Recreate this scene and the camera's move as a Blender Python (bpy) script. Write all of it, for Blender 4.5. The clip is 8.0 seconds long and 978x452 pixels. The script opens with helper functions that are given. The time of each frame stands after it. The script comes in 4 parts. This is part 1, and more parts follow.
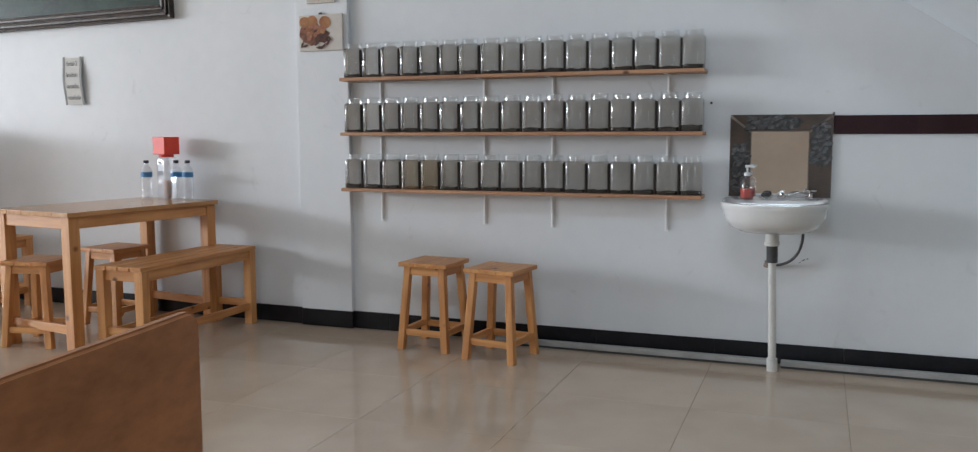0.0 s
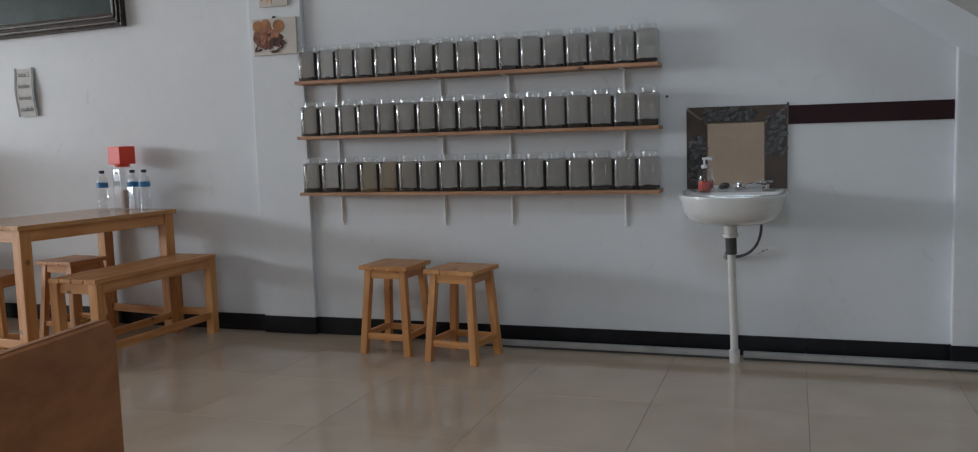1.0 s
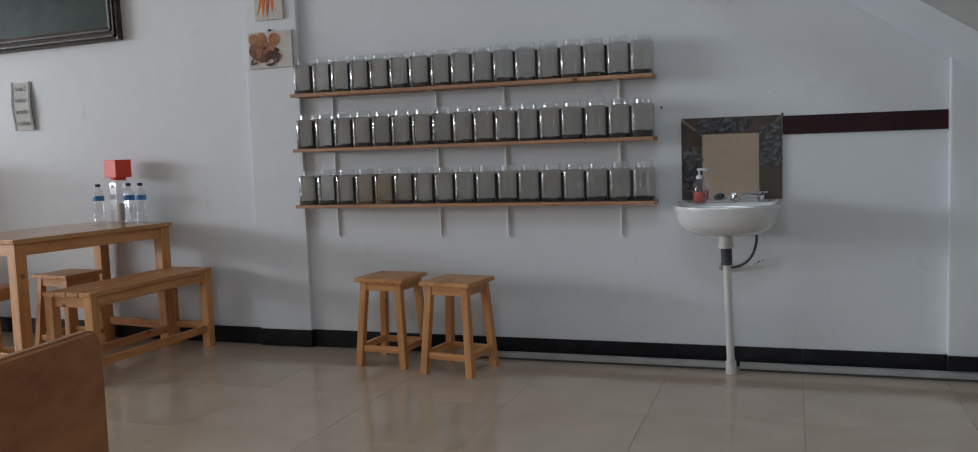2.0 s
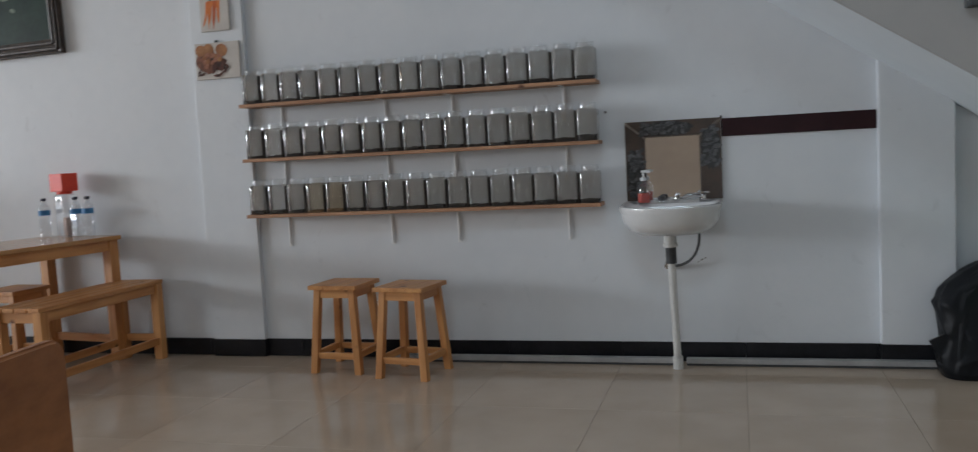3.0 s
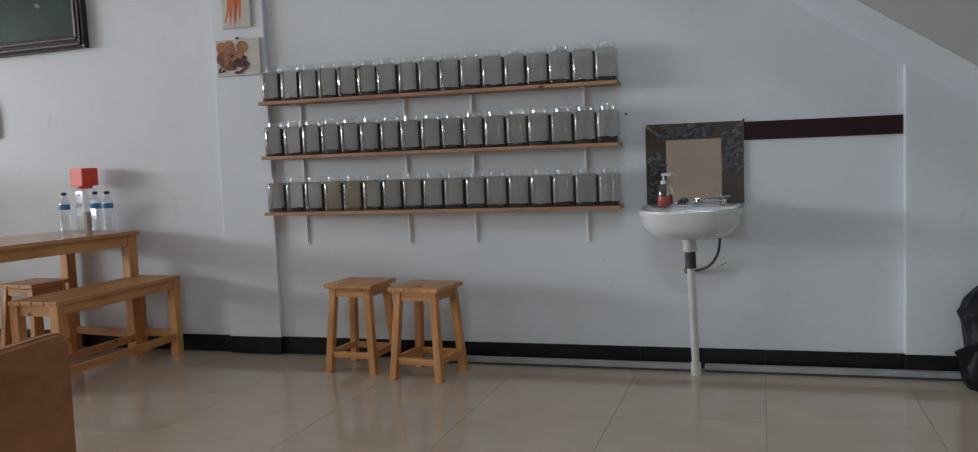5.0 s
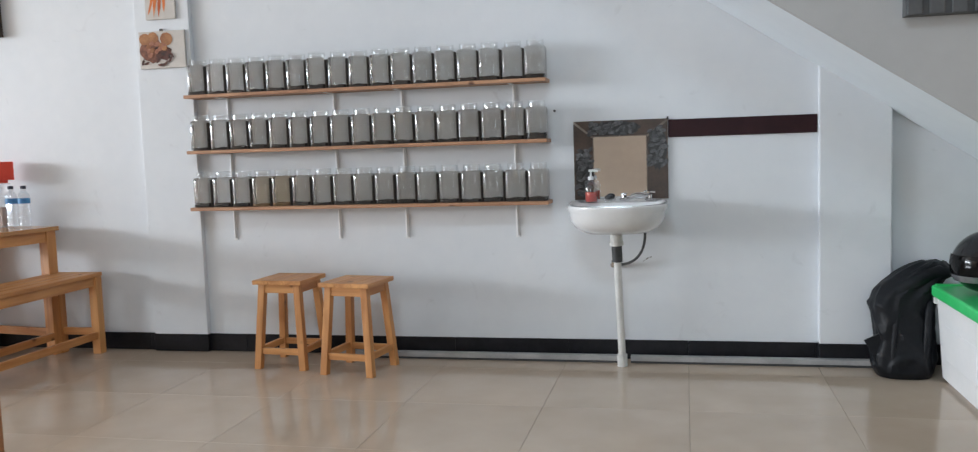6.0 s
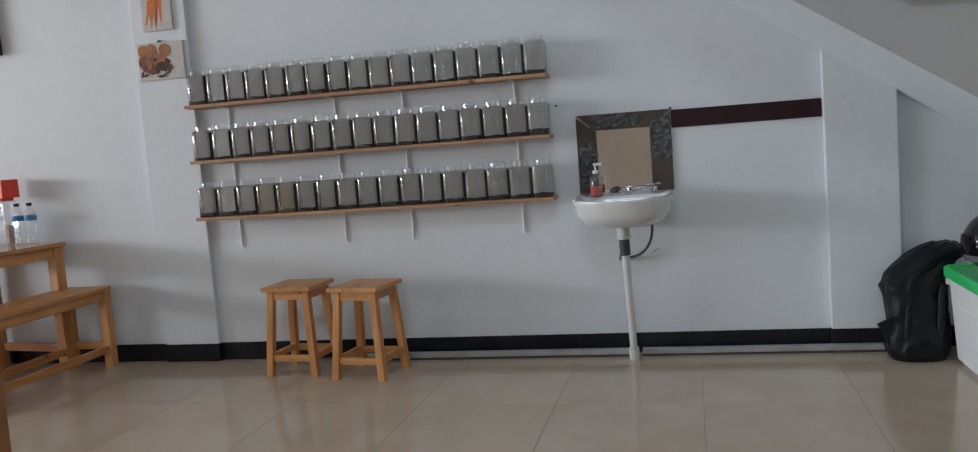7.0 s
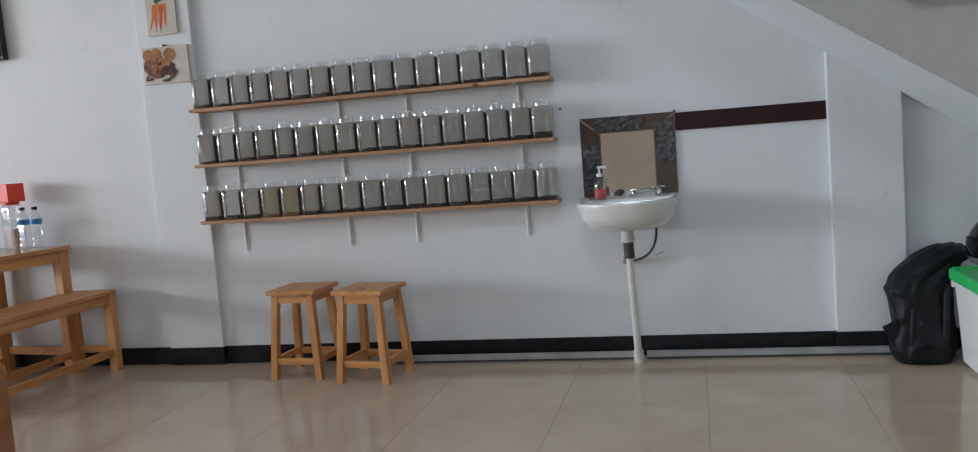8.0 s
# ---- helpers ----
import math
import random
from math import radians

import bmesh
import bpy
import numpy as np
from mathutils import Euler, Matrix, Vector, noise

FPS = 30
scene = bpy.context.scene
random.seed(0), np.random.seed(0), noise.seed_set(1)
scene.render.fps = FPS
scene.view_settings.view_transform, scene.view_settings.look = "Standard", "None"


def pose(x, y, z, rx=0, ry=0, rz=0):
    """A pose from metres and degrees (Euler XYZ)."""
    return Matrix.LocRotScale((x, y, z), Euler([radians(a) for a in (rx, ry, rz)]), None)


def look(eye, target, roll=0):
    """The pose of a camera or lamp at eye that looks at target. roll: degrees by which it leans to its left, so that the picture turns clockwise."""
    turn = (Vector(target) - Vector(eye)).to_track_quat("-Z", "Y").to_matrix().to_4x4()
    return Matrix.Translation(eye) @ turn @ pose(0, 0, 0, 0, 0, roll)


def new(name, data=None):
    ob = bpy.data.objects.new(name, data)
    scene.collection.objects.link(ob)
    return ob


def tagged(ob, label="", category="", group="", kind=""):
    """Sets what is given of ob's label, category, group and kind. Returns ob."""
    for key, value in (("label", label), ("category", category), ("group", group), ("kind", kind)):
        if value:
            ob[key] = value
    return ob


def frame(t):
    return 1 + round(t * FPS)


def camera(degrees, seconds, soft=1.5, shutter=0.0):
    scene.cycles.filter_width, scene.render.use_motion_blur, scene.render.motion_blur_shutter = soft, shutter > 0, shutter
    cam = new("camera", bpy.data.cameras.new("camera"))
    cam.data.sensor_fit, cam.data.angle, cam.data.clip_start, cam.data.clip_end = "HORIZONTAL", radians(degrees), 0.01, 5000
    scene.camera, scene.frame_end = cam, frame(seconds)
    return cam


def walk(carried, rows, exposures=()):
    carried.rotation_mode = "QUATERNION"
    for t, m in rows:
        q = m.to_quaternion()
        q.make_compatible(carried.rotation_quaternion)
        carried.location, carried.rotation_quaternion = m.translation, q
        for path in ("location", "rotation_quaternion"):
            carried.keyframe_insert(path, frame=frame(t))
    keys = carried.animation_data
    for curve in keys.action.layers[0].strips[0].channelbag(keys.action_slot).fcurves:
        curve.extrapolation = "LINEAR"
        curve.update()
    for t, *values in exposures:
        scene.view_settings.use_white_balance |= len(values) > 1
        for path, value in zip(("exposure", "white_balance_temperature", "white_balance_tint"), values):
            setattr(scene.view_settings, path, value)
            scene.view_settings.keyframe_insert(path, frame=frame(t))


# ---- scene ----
cam = camera(58.2, 8.0, soft=1.1, shutter=0.5)
PATH = [
    (0, (0.389, -4.416, 1.111), (-0.31, -2.553, 0.904), -0.1),
    (0.1, (0.397, -4.417, 1.108), (-0.2951, -2.5511, 0.9086), -0.3),
    (0.2, (0.404, -4.419, 1.105), (-0.2845, -2.5506, 0.9134), -0.6),
    (0.3, (0.412, -4.42, 1.102), (-0.2576, -2.5446, 0.9148), -0.8),
    (0.4, (0.419, -4.422, 1.099), (-0.2154, -2.5336, 0.9142), -1.1),
    (0.5, (0.427, -4.423, 1.096), (-0.203, -2.533, 0.913), -1.3),
    (1, (0.472, -4.355, 1.093), (-0.183, -2.476, 0.891), -1.7),
    (1.4, (0.487, -4.341, 1.095), (-0.1745, -2.4633, 0.8983), -1.9),
    (1.5, (0.491, -4.338, 1.095), (-0.177, -2.462, 0.898), -2.0),
    (1.6, (0.489, -4.34, 1.094), (-0.181, -2.4647, 0.9033), -1.9),
    (1.7, (0.487, -4.342, 1.092), (-0.175, -2.464, 0.907), -1.8),
    (2.8, (0.522, -4.386, 1.075), (-0.121, -2.499, 0.919), -2.2),
    (2.9, (0.52, -4.404, 1.081), (-0.0834, -2.5042, 0.9233), -2.6),
    (3, (0.519, -4.422, 1.086), (-0.03, -2.505, 0.922), -3.0),
    (3.1, (0.519, -4.419, 1.083), (-0.0216, -2.499, 0.9241), -3.2),
    (3.5, (0.52, -4.405, 1.072), (-0.034, -2.489, 0.924), -3.8),
    (4, (0.539, -4.385, 1.112), (-0.022, -2.47, 0.981), -4.0),
    (4.2, (0.505, -4.382, 1.092), (-0.042, -2.462, 0.969), -3.8),
    (5.3, (0.53, -4.384, 1.075), (-0.071, -2.484, 0.909), -1.7),
    (5.4, (0.526, -4.404, 1.083), (-0.0307, -2.4913, 0.918), -1.6),
    (5.5, (0.522, -4.424, 1.09), (0.039, -2.491, 0.918), -1.6),
    (5.6, (0.523, -4.424, 1.09), (0.0995, -2.476, 0.9186), -1.7),
    (5.7, (0.523, -4.423, 1.089), (0.101, -2.4757, 0.9186), -1.7),
    (5.8, (0.524, -4.423, 1.089), (0.0984, -2.4764, 0.9173), -1.8),
    (5.9, (0.524, -4.422, 1.088), (0.0945, -2.4781, 0.9077), -1.8),
    (6, (0.525, -4.422, 1.088), (0.088, -2.479, 0.911), -1.9),
    (6.1, (0.526, -4.418, 1.09), (0.0809, -2.477, 0.9138), -2.0),
    (6.2, (0.527, -4.415, 1.091), (0.0903, -2.4713, 0.9162), -2.2),
    (6.3, (0.529, -4.411, 1.093), (0.0931, -2.467, 0.9203), -2.3),
    (6.5, (0.531, -4.404, 1.096), (0.093, -2.461, 0.913), -2.6),
    (7, (0.531, -4.403, 1.102), (0.076, -2.465, 0.915), -4.3),
    (7.5, (0.53, -4.41, 1.105), (0.077, -2.47, 0.924), -4.3),
    (8, (0.534, -4.403, 1.099), (0.069, -2.466, 0.921), -4.4),
]
EXPOSURES = [(0, 0.03), (0.5, -0.43), (1.0, -0.59), (1.5, -0.56), (2.8, -0.52), (3.0, -0.55), (3.5, -0.15), (4.0, -0.38), (5.3, -0.43), (5.5, -0.38), (5.7, 0.04),
             (6.0, 0.43), (6.5, 0.20), (6.8, -0.15), (7.0, -0.23), (7.5, -0.11), (8.0, -0.08)]
walk(cam, [(t, look(eye, target, roll)) for t, eye, target, roll in PATH], EXPOSURES)

# ---------------- light ----------------
world = bpy.data.worlds.new("world")
scene.world = world
world.use_nodes = True
wn = world.node_tree
sky = wn.nodes.new("ShaderNodeTexSky")
sky.sky_type = "NISHITA"
sky.sun_disc = False
sky.sun_elevation = radians(48)
sky.sun_rotation = radians(200)
wn.links.new(sky.outputs[0], wn.nodes["Background"].inputs[0])
wn.nodes["Background"].inputs[1].default_value = 0.10

sun = bpy.data.lights.new("sun", "SUN")
sun.energy, sun.angle, sun.color = 1.0, radians(12), (1.0, 0.96, 0.9)
sun_ob = new("sun", sun)
sun_ob.matrix_world = look((0, 9, 10), (0, 0, 0))


def daylight(name, at, target, wide, high, watts, color):
    lamp = bpy.data.lights.new(name, "AREA")
    lamp.shape, lamp.size, lamp.size_y, lamp.energy, lamp.color = "RECTANGLE", wide, high, watts, color
    new(name, lamp).matrix_world = look(at, target)


# the open shop front; the rear doorway and the overhead lamp are unseen additions
daylight("shop_front_daylight", (-13.97, -5.10, 2.15), (0, -5.10, 2.15), 5.6, 0.95, 645, (0.90, 0.968, 1.045))
daylight("shop_front_sky", (-13.99, -6.20, 1.80), (0, -6.20, 1.80), 7.8, 2.90, 300, (0.89, 0.965, 1.05))
# unseen doorway, placed for cool fill and the streaks on the jars
daylight("added_doorway_fill", (0.7, -10.38, 1.05), (0.7, 0, 1.05), 0.78, 1.95, 26, (0.72, 0.88, 1.0))
# overhead lamp added for the shelf and stair shadows; no skylight is known
daylight("added_overhead_fill", (0.1, -3.7, 3.44), (0.1, -3.7, 0), 1.0, 0.55, 33, (0.67, 0.86, 1.02))


# ---------------- materials ----------------
def shader(name, rough=0.5, metal=0.0):
    m = bpy.data.materials.new(name)
    m.use_nodes = True
    b = m.node_tree.nodes["Principled BSDF"]
    b.inputs["Roughness"].default_value = rough
    b.inputs["Metallic"].default_value = metal
    return m, m.node_tree, b


def mottled(name, low, high, scale=4.0, rough=0.5, metal=0.0, bump=0.0, bump_scale=60.0, stretch=(1, 1, 1), detail=5.0, coat=0.0):
    """Two tones of one colour, mixed by noise at two scales, with fine relief."""
    m, t, b = shader(name, rough, metal)
    co = t.nodes.new("ShaderNodeTexCoord")
    mp = t.nodes.new("ShaderNodeMapping")
    mp.inputs["Scale"].default_value = stretch
    t.links.new(co.outputs["Object"], mp.inputs[0])
    n1 = t.nodes.new("ShaderNodeTexNoise")
    n1.inputs["Scale"].default_value, n1.inputs["Detail"].default_value = scale, detail
    n2 = t.nodes.new("ShaderNodeTexNoise")
    n2.inputs["Scale"].default_value, n2.inputs["Detail"].default_value = scale * 9, 3
    t.links.new(mp.outputs[0], n1.inputs[0])
    t.links.new(mp.outputs[0], n2.inputs[0])
    add = t.nodes.new("ShaderNodeMath")
    add.operation = "MULTIPLY_ADD"
    t.links.new(n2.outputs[0], add.inputs[0])
    add.inputs[1].default_value = 0.35
    t.links.new(n1.outputs[0], add.inputs[2])
    ramp = t.nodes.new("ShaderNodeValToRGB")
    ramp.color_ramp.elements[0].position, ramp.color_ramp.elements[1].position = 0.48, 0.88
    ramp.color_ramp.elements[0].color, ramp.color_ramp.elements[1].color = (*low, 1), (*high, 1)
    t.links.new(add.outputs[0], ramp.inputs[0])
    t.links.new(ramp.outputs[0], b.inputs["Base Color"])
    b.inputs["Coat Weight"].default_value = coat
    if bump:
        n3 = t.nodes.new("ShaderNodeTexNoise")
        n3.inputs["Scale"].default_value, n3.inputs["Detail"].default_value = bump_scale, 4
        t.links.new(mp.outputs[0], n3.inputs[0])
        bp = t.nodes.new("ShaderNodeBump")
        bp.inputs["Strength"].default_value, bp.inputs["Distance"].default_value = bump, 0.004
        t.links.new(n3.outputs[0], bp.inputs["Height"])
        t.links.new(bp.outputs[0], b.inputs["Normal"])
    return m


def wood(name, low, high, axis, rough=0.42, knots=True):
    """Sawn, clear-varnished softwood with its grain along one axis."""
    m, t, b = shader(name, rough)
    co = t.nodes.new("ShaderNodeTexCoord")
    info = t.nodes.new("ShaderNodeObjectInfo")
    shift = t.nodes.new("ShaderNodeVectorMath")
    shift.operation = "MULTIPLY_ADD"
    shift.inputs[1].default_value = (7.0, 5.0, 3.0)
    t.links.new(info.outputs["Random"], shift.inputs[0])
    t.links.new(co.outputs["Object"], shift.inputs[2])
    mp = t.nodes.new("ShaderNodeMapping")
    stretch = [14.0, 14.0, 14.0]
    stretch["xyz".index(axis)] = 1.1
    mp.inputs["Scale"].default_value = stretch
    t.links.new(shift.outputs[0], mp.inputs[0])
    n1 = t.nodes.new("ShaderNodeTexNoise")
    n1.inputs["Scale"].default_value, n1.inputs["Detail"].default_value, n1.inputs["Distortion"].default_value = 2.2, 6, 0.6
    t.links.new(mp.outputs[0], n1.inputs[0])
    n2 = t.nodes.new("ShaderNodeTexNoise")
    n2.inputs["Scale"].default_value, n2.inputs["Detail"].default_value = 3.0, 2
    t.links.new(shift.outputs[0], n2.inputs[0])
    mix = t.nodes.new("ShaderNodeMath")
    mix.operation = "MULTIPLY_ADD"
    mix.inputs[1].default_value = 0.45
    t.links.new(n2.outputs[0], mix.inputs[0])
    t.links.new(n1.outputs[0], mix.inputs[2])
    ramp = t.nodes.new("ShaderNodeValToRGB")
    ramp.color_ramp.elements[0].position, ramp.color_ramp.elements[1].position = 0.5, 0.95
    ramp.color_ramp.elements[0].color, ramp.color_ramp.elements[1].color = (*low, 1), (*high, 1)
    t.links.new(mix.outputs[0], ramp.inputs[0])
    out = ramp.outputs[0]
    if knots:
        v = t.nodes.new("ShaderNodeTexVoronoi")
        v.inputs["Scale"].default_value = 5.5
        t.links.new(shift.outputs[0], v.inputs[0])
        kr = t.nodes.new("ShaderNodeValToRGB")
        kr.color_ramp.elements[0].position, kr.color_ramp.elements[1].position = 0.05, 0.12
        kr.color_ramp.elements[0].color, kr.color_ramp.elements[1].color = (1, 1, 1, 1), (0, 0, 0, 1)
        t.links.new(v.outputs["Distance"], kr.inputs[0])
        mx = t.nodes.new("ShaderNodeMix")
        mx.data_type = "RGBA"
        t.links.new(kr.outputs[0], mx.inputs[0])
        t.links.new(out, mx.inputs[6])
        mx.inputs[7].default_value = (low[0] * 0.35, low[1] * 0.28, low[2] * 0.25, 1)
        out = mx.outputs[2]
    t.links.new(out, b.inputs["Base Color"])
    bp = t.nodes.new("ShaderNodeBump")
    bp.inputs["Strength"].default_value, bp.inputs["Distance"].default_value = 0.15, 0.002
    t.links.new(n1.outputs[0], bp.inputs["Height"])
    t.links.new(bp.outputs[0], b.inputs["Normal"])
    return m


def glass(name, tint, ior, rough=0.0):
    m, t, b = shader(name, rough)
    b.inputs["Base Color"].default_value = (*tint, 1)
    b.inputs["Transmission Weight"].default_value = 1.0
    b.inputs["IOR"].default_value = ior
    return m


def jar_plastic(name, tint, ior, clear):
    """Water-filled clear plastic: bends the view, lets part of the light straight through, shines on its edges."""
    m = glass(name, tint, ior)
    t = m.node_tree
    b = t.nodes["Principled BSDF"]
    b.inputs["Coat Weight"].default_value = 1.0
    b.inputs["Coat Roughness"].default_value = 0.05
    tr = t.nodes.new("ShaderNodeBsdfTransparent")
    tr.inputs[0].default_value = (*[math.sqrt(c) for c in tint], 1)
    mix = t.nodes.new("ShaderNodeMixShader")
    mix.inputs[0].default_value = clear
    t.links.new(b.outputs[0], mix.inputs[1])
    t.links.new(tr.outputs[0], mix.inputs[2])
    t.links.new(mix.outputs[0], t.nodes["Material Output"].inputs[0])
    return m


def thin_glass(name, tint, gloss=0.10):
    """Thin clear plastic: tinted see-through with a clear shine."""
    m, t, b = shader(name)
    t.nodes.remove(b)
    tr = t.nodes.new("ShaderNodeBsdfTransparent")
    tr.inputs[0].default_value = (*tint, 1)
    gl = t.nodes.new("ShaderNodeBsdfGlossy")
    gl.inputs["Roughness"].default_value = 0.05
    lw = t.nodes.new("ShaderNodeLayerWeight")
    lw.inputs[0].default_value = 0.5
    pw = t.nodes.new("ShaderNodeMath")
    pw.operation = "POWER"
    pw.inputs[1].default_value = 4.0
    t.links.new(lw.outputs["Facing"], pw.inputs[0])
    add = t.nodes.new("ShaderNodeMath")
    add.operation = "MULTIPLY_ADD"
    add.inputs[1].default_value, add.inputs[2].default_value = 0.7, gloss
    t.links.new(pw.outputs[0], add.inputs[0])
    mix = t.nodes.new("ShaderNodeMixShader")
    t.links.new(add.outputs[0], mix.inputs[0])
    t.links.new(tr.outputs[0], mix.inputs[1])
    t.links.new(gl.outputs[0], mix.inputs[2])
    t.links.new(mix.outputs[0], t.nodes["Material Output"].inputs[0])
    return m


WALL = mottled("wall_paint", (0.70, 0.735, 0.775), (0.76, 0.79, 0.825), 1.3, 0.55, bump=0.12, bump_scale=45)


def scuffed(m, amount):
    """Sparse greyish scuff marks over a painted wall."""
    t = m.node_tree
    b = t.nodes["Principled BSDF"]
    src = b.inputs["Base Color"].links[0].from_socket
    co = t.nodes.new("ShaderNodeTexCoord")
    n1 = t.nodes.new("ShaderNodeTexNoise")
    n1.inputs["Scale"].default_value, n1.inputs["Detail"].default_value, n1.inputs["Distortion"].default_value = 7.0, 8, 1.5
    t.links.new(co.outputs["Object"], n1.inputs[0])
    ramp = t.nodes.new("ShaderNodeValToRGB")
    ramp.color_ramp.elements[0].position, ramp.color_ramp.elements[1].position = 0.66, 0.76
    ramp.color_ramp.elements[0].color, ramp.color_ramp.elements[1].color = (0, 0, 0, 1), (amount, amount, amount, 1)
    t.links.new(n1.outputs[0], ramp.inputs[0])
    mx = t.nodes.new("ShaderNodeMix")
    mx.data_type = "RGBA"
    t.links.new(ramp.outputs[0], mx.inputs[0])
    t.links.new(src, mx.inputs[6])
    mx.inputs[7].default_value = (0.33, 0.33, 0.34, 1)
    t.links.new(mx.outputs[2], b.inputs["Base Color"])


scuffed(WALL, 0.16)


def knotted(m, scale, colour, stretch=(1, 1, 1)):
    """Sparse dark knots with uneven rims."""
    t = m.node_tree
    b = t.nodes["Principled BSDF"]
    src = b.inputs["Base Color"].links[0].from_socket
    co = t.nodes.new("ShaderNodeTexCoord")
    mp = t.nodes.new("ShaderNodeMapping")
    mp.inputs["Scale"].default_value = stretch
    t.links.new(co.outputs["Object"], mp.inputs[0])
    n1 = t.nodes.new("ShaderNodeTexNoise")
    n1.inputs["Scale"].default_value, n1.inputs["Detail"].default_value = 18.0, 4
    t.links.new(mp.outputs[0], n1.inputs[0])
    v = t.nodes.new("ShaderNodeTexVoronoi")
    v.inputs["Scale"].default_value = scale
    t.links.new(mp.outputs[0], v.inputs[0])
    add = t.nodes.new("ShaderNodeMath")
    add.operation = "MULTIPLY_ADD"
    add.inputs[1].default_value = 0.22
    t.links.new(n1.outputs[0], add.inputs[0])
    t.links.new(v.outputs["Distance"], add.inputs[2])
    ramp = t.nodes.new("ShaderNodeValToRGB")
    ramp.color_ramp.elements[0].position, ramp.color_ramp.elements[1].position = 0.17, 0.27
    ramp.color_ramp.elements[0].color, ramp.color_ramp.elements[1].color = (0.85, 0.85, 0.85, 1), (0, 0, 0, 1)
    t.links.new(add.outputs[0], ramp.inputs[0])
    mx = t.nodes.new("ShaderNodeMix")
    mx.data_type = "RGBA"
    t.links.new(ramp.outputs[0], mx.inputs[0])
    t.links.new(src, mx.inputs[6])
    mx.inputs[7].default_value = (*colour, 1)
    t.links.new(mx.outputs[2], b.inputs["Base Color"])
BEIGE = mottled("beige_wall_paint", (0.44, 0.36, 0.29), (0.50, 0.41, 0.33), 1.0, 0.6, bump=0.1)
# even grey for the stair side, darker than the wall white
STAIR_SIDE_GREY = mottled("stair_side_grey", (0.44, 0.448, 0.45), (0.50, 0.508, 0.51), 1.2, 0.6, bump=0.1)
# wall white made lighter and bluer: the soffit's extra light sits in this colour
SOFFIT_LIT = mottled("soffit_lit_bluish", (0.74, 0.795, 0.845), (0.79, 0.84, 0.885), 1.1, 0.6, bump=0.1)
CEIL = mottled("ceiling_paint", (0.76, 0.77, 0.78), (0.82, 0.83, 0.83), 1.0, 0.7)
BLACK_TILE = mottled("black_skirting_tile", (0.008, 0.008, 0.010), (0.018, 0.018, 0.022), 6, 0.4)
GROUT = mottled("grout", (0.13, 0.108, 0.086), (0.21, 0.175, 0.14), 20, 0.8)
MAROON = mottled("maroon_tile", (0.022, 0.006, 0.009), (0.034, 0.010, 0.013), 10, 0.4)
PINE_X = wood("pine_x", (0.46, 0.184, 0.058), (0.70, 0.350, 0.128), "x")
PINE_Y = wood("pine_y", (0.46, 0.184, 0.058), (0.70, 0.350, 0.128), "y")
TABLE_TOP_WOOD = wood("varnished_table_top", (0.40, 0.175, 0.058), (0.62, 0.33, 0.125), "y", 0.16)
PINE_Z = wood("pine_z", (0.46, 0.184, 0.058), (0.70, 0.350, 0.128), "z")
CARD_LIGHT = mottled("pale_pink_paper", (0.55, 0.40, 0.34), (0.70, 0.54, 0.47), 30, 0.8)
CARD = mottled("dark_brown_card", (0.045, 0.036, 0.030), (0.085, 0.068, 0.056), 12, 0.8)
SHELF_WOOD = wood("shelf_pine", (0.34, 0.170, 0.095), (0.52, 0.29, 0.17), "x", 0.55)
PANEL_WOOD = mottled("panel_ply", (0.21, 0.072, 0.023), (0.43, 0.172, 0.060), 4.0, 0.45, bump=0.25, bump_scale=35, stretch=(1, 0.6, 1.4))
knotted(PANEL_WOOD, 5.0, (0.085, 0.030, 0.012), (1, 0.8, 1.0))
CHROME = mottled("chrome", (0.50, 0.50, 0.51), (0.62, 0.62, 0.63), 10, 0.08, 1.0)
CERAMIC = mottled("white_ceramic", (0.76, 0.77, 0.78), (0.82, 0.82, 0.82), 5, 0.12, coat=0.4)
PVC = mottled("white_pvc", (0.62, 0.62, 0.6), (0.74, 0.74, 0.72), 9, 0.4)
scuffed(PVC, 0.6)
GREY_RUBBER = mottled("grey_rubber", (0.04, 0.042, 0.045), (0.07, 0.072, 0.075), 20, 0.6)
WHITE_STEEL = mottled("white_enamelled_steel", (0.80, 0.80, 0.81), (0.86, 0.86, 0.86), 15, 0.35)
TRUNKING = mottled("grey_trunking", (0.30, 0.30, 0.30), (0.42, 0.42, 0.42), 8, 0.5)
GRAVEL = mottled("black_gravel", (0.006, 0.006, 0.007), (0.02, 0.02, 0.022), 90, 0.6, bump=0.8, bump_scale=220)
BROWN_SILT = mottled("brown_silt", (0.20, 0.13, 0.07), (0.30, 0.2, 0.11), 40, 0.8)
JAR_GLASS = jar_plastic("jar_plastic_with_water", (0.885, 0.87, 0.84), 1.45, 0.12)
JAR_GLASS_AMBER = jar_plastic("jar_plastic_with_amber_water", (0.86, 0.78, 0.65), 1.44, 0.12)
NECK_PLASTIC = thin_glass("clear_neck", (0.96, 0.965, 0.965), 0.13)
BOTTLE_PLASTIC = thin_glass("clear_bottle_plastic", (0.94, 0.955, 0.97), 0.13)
RED = mottled("red_plastic", (0.76, 0.045, 0.020), (0.86, 0.075, 0.035), 8, 0.45)
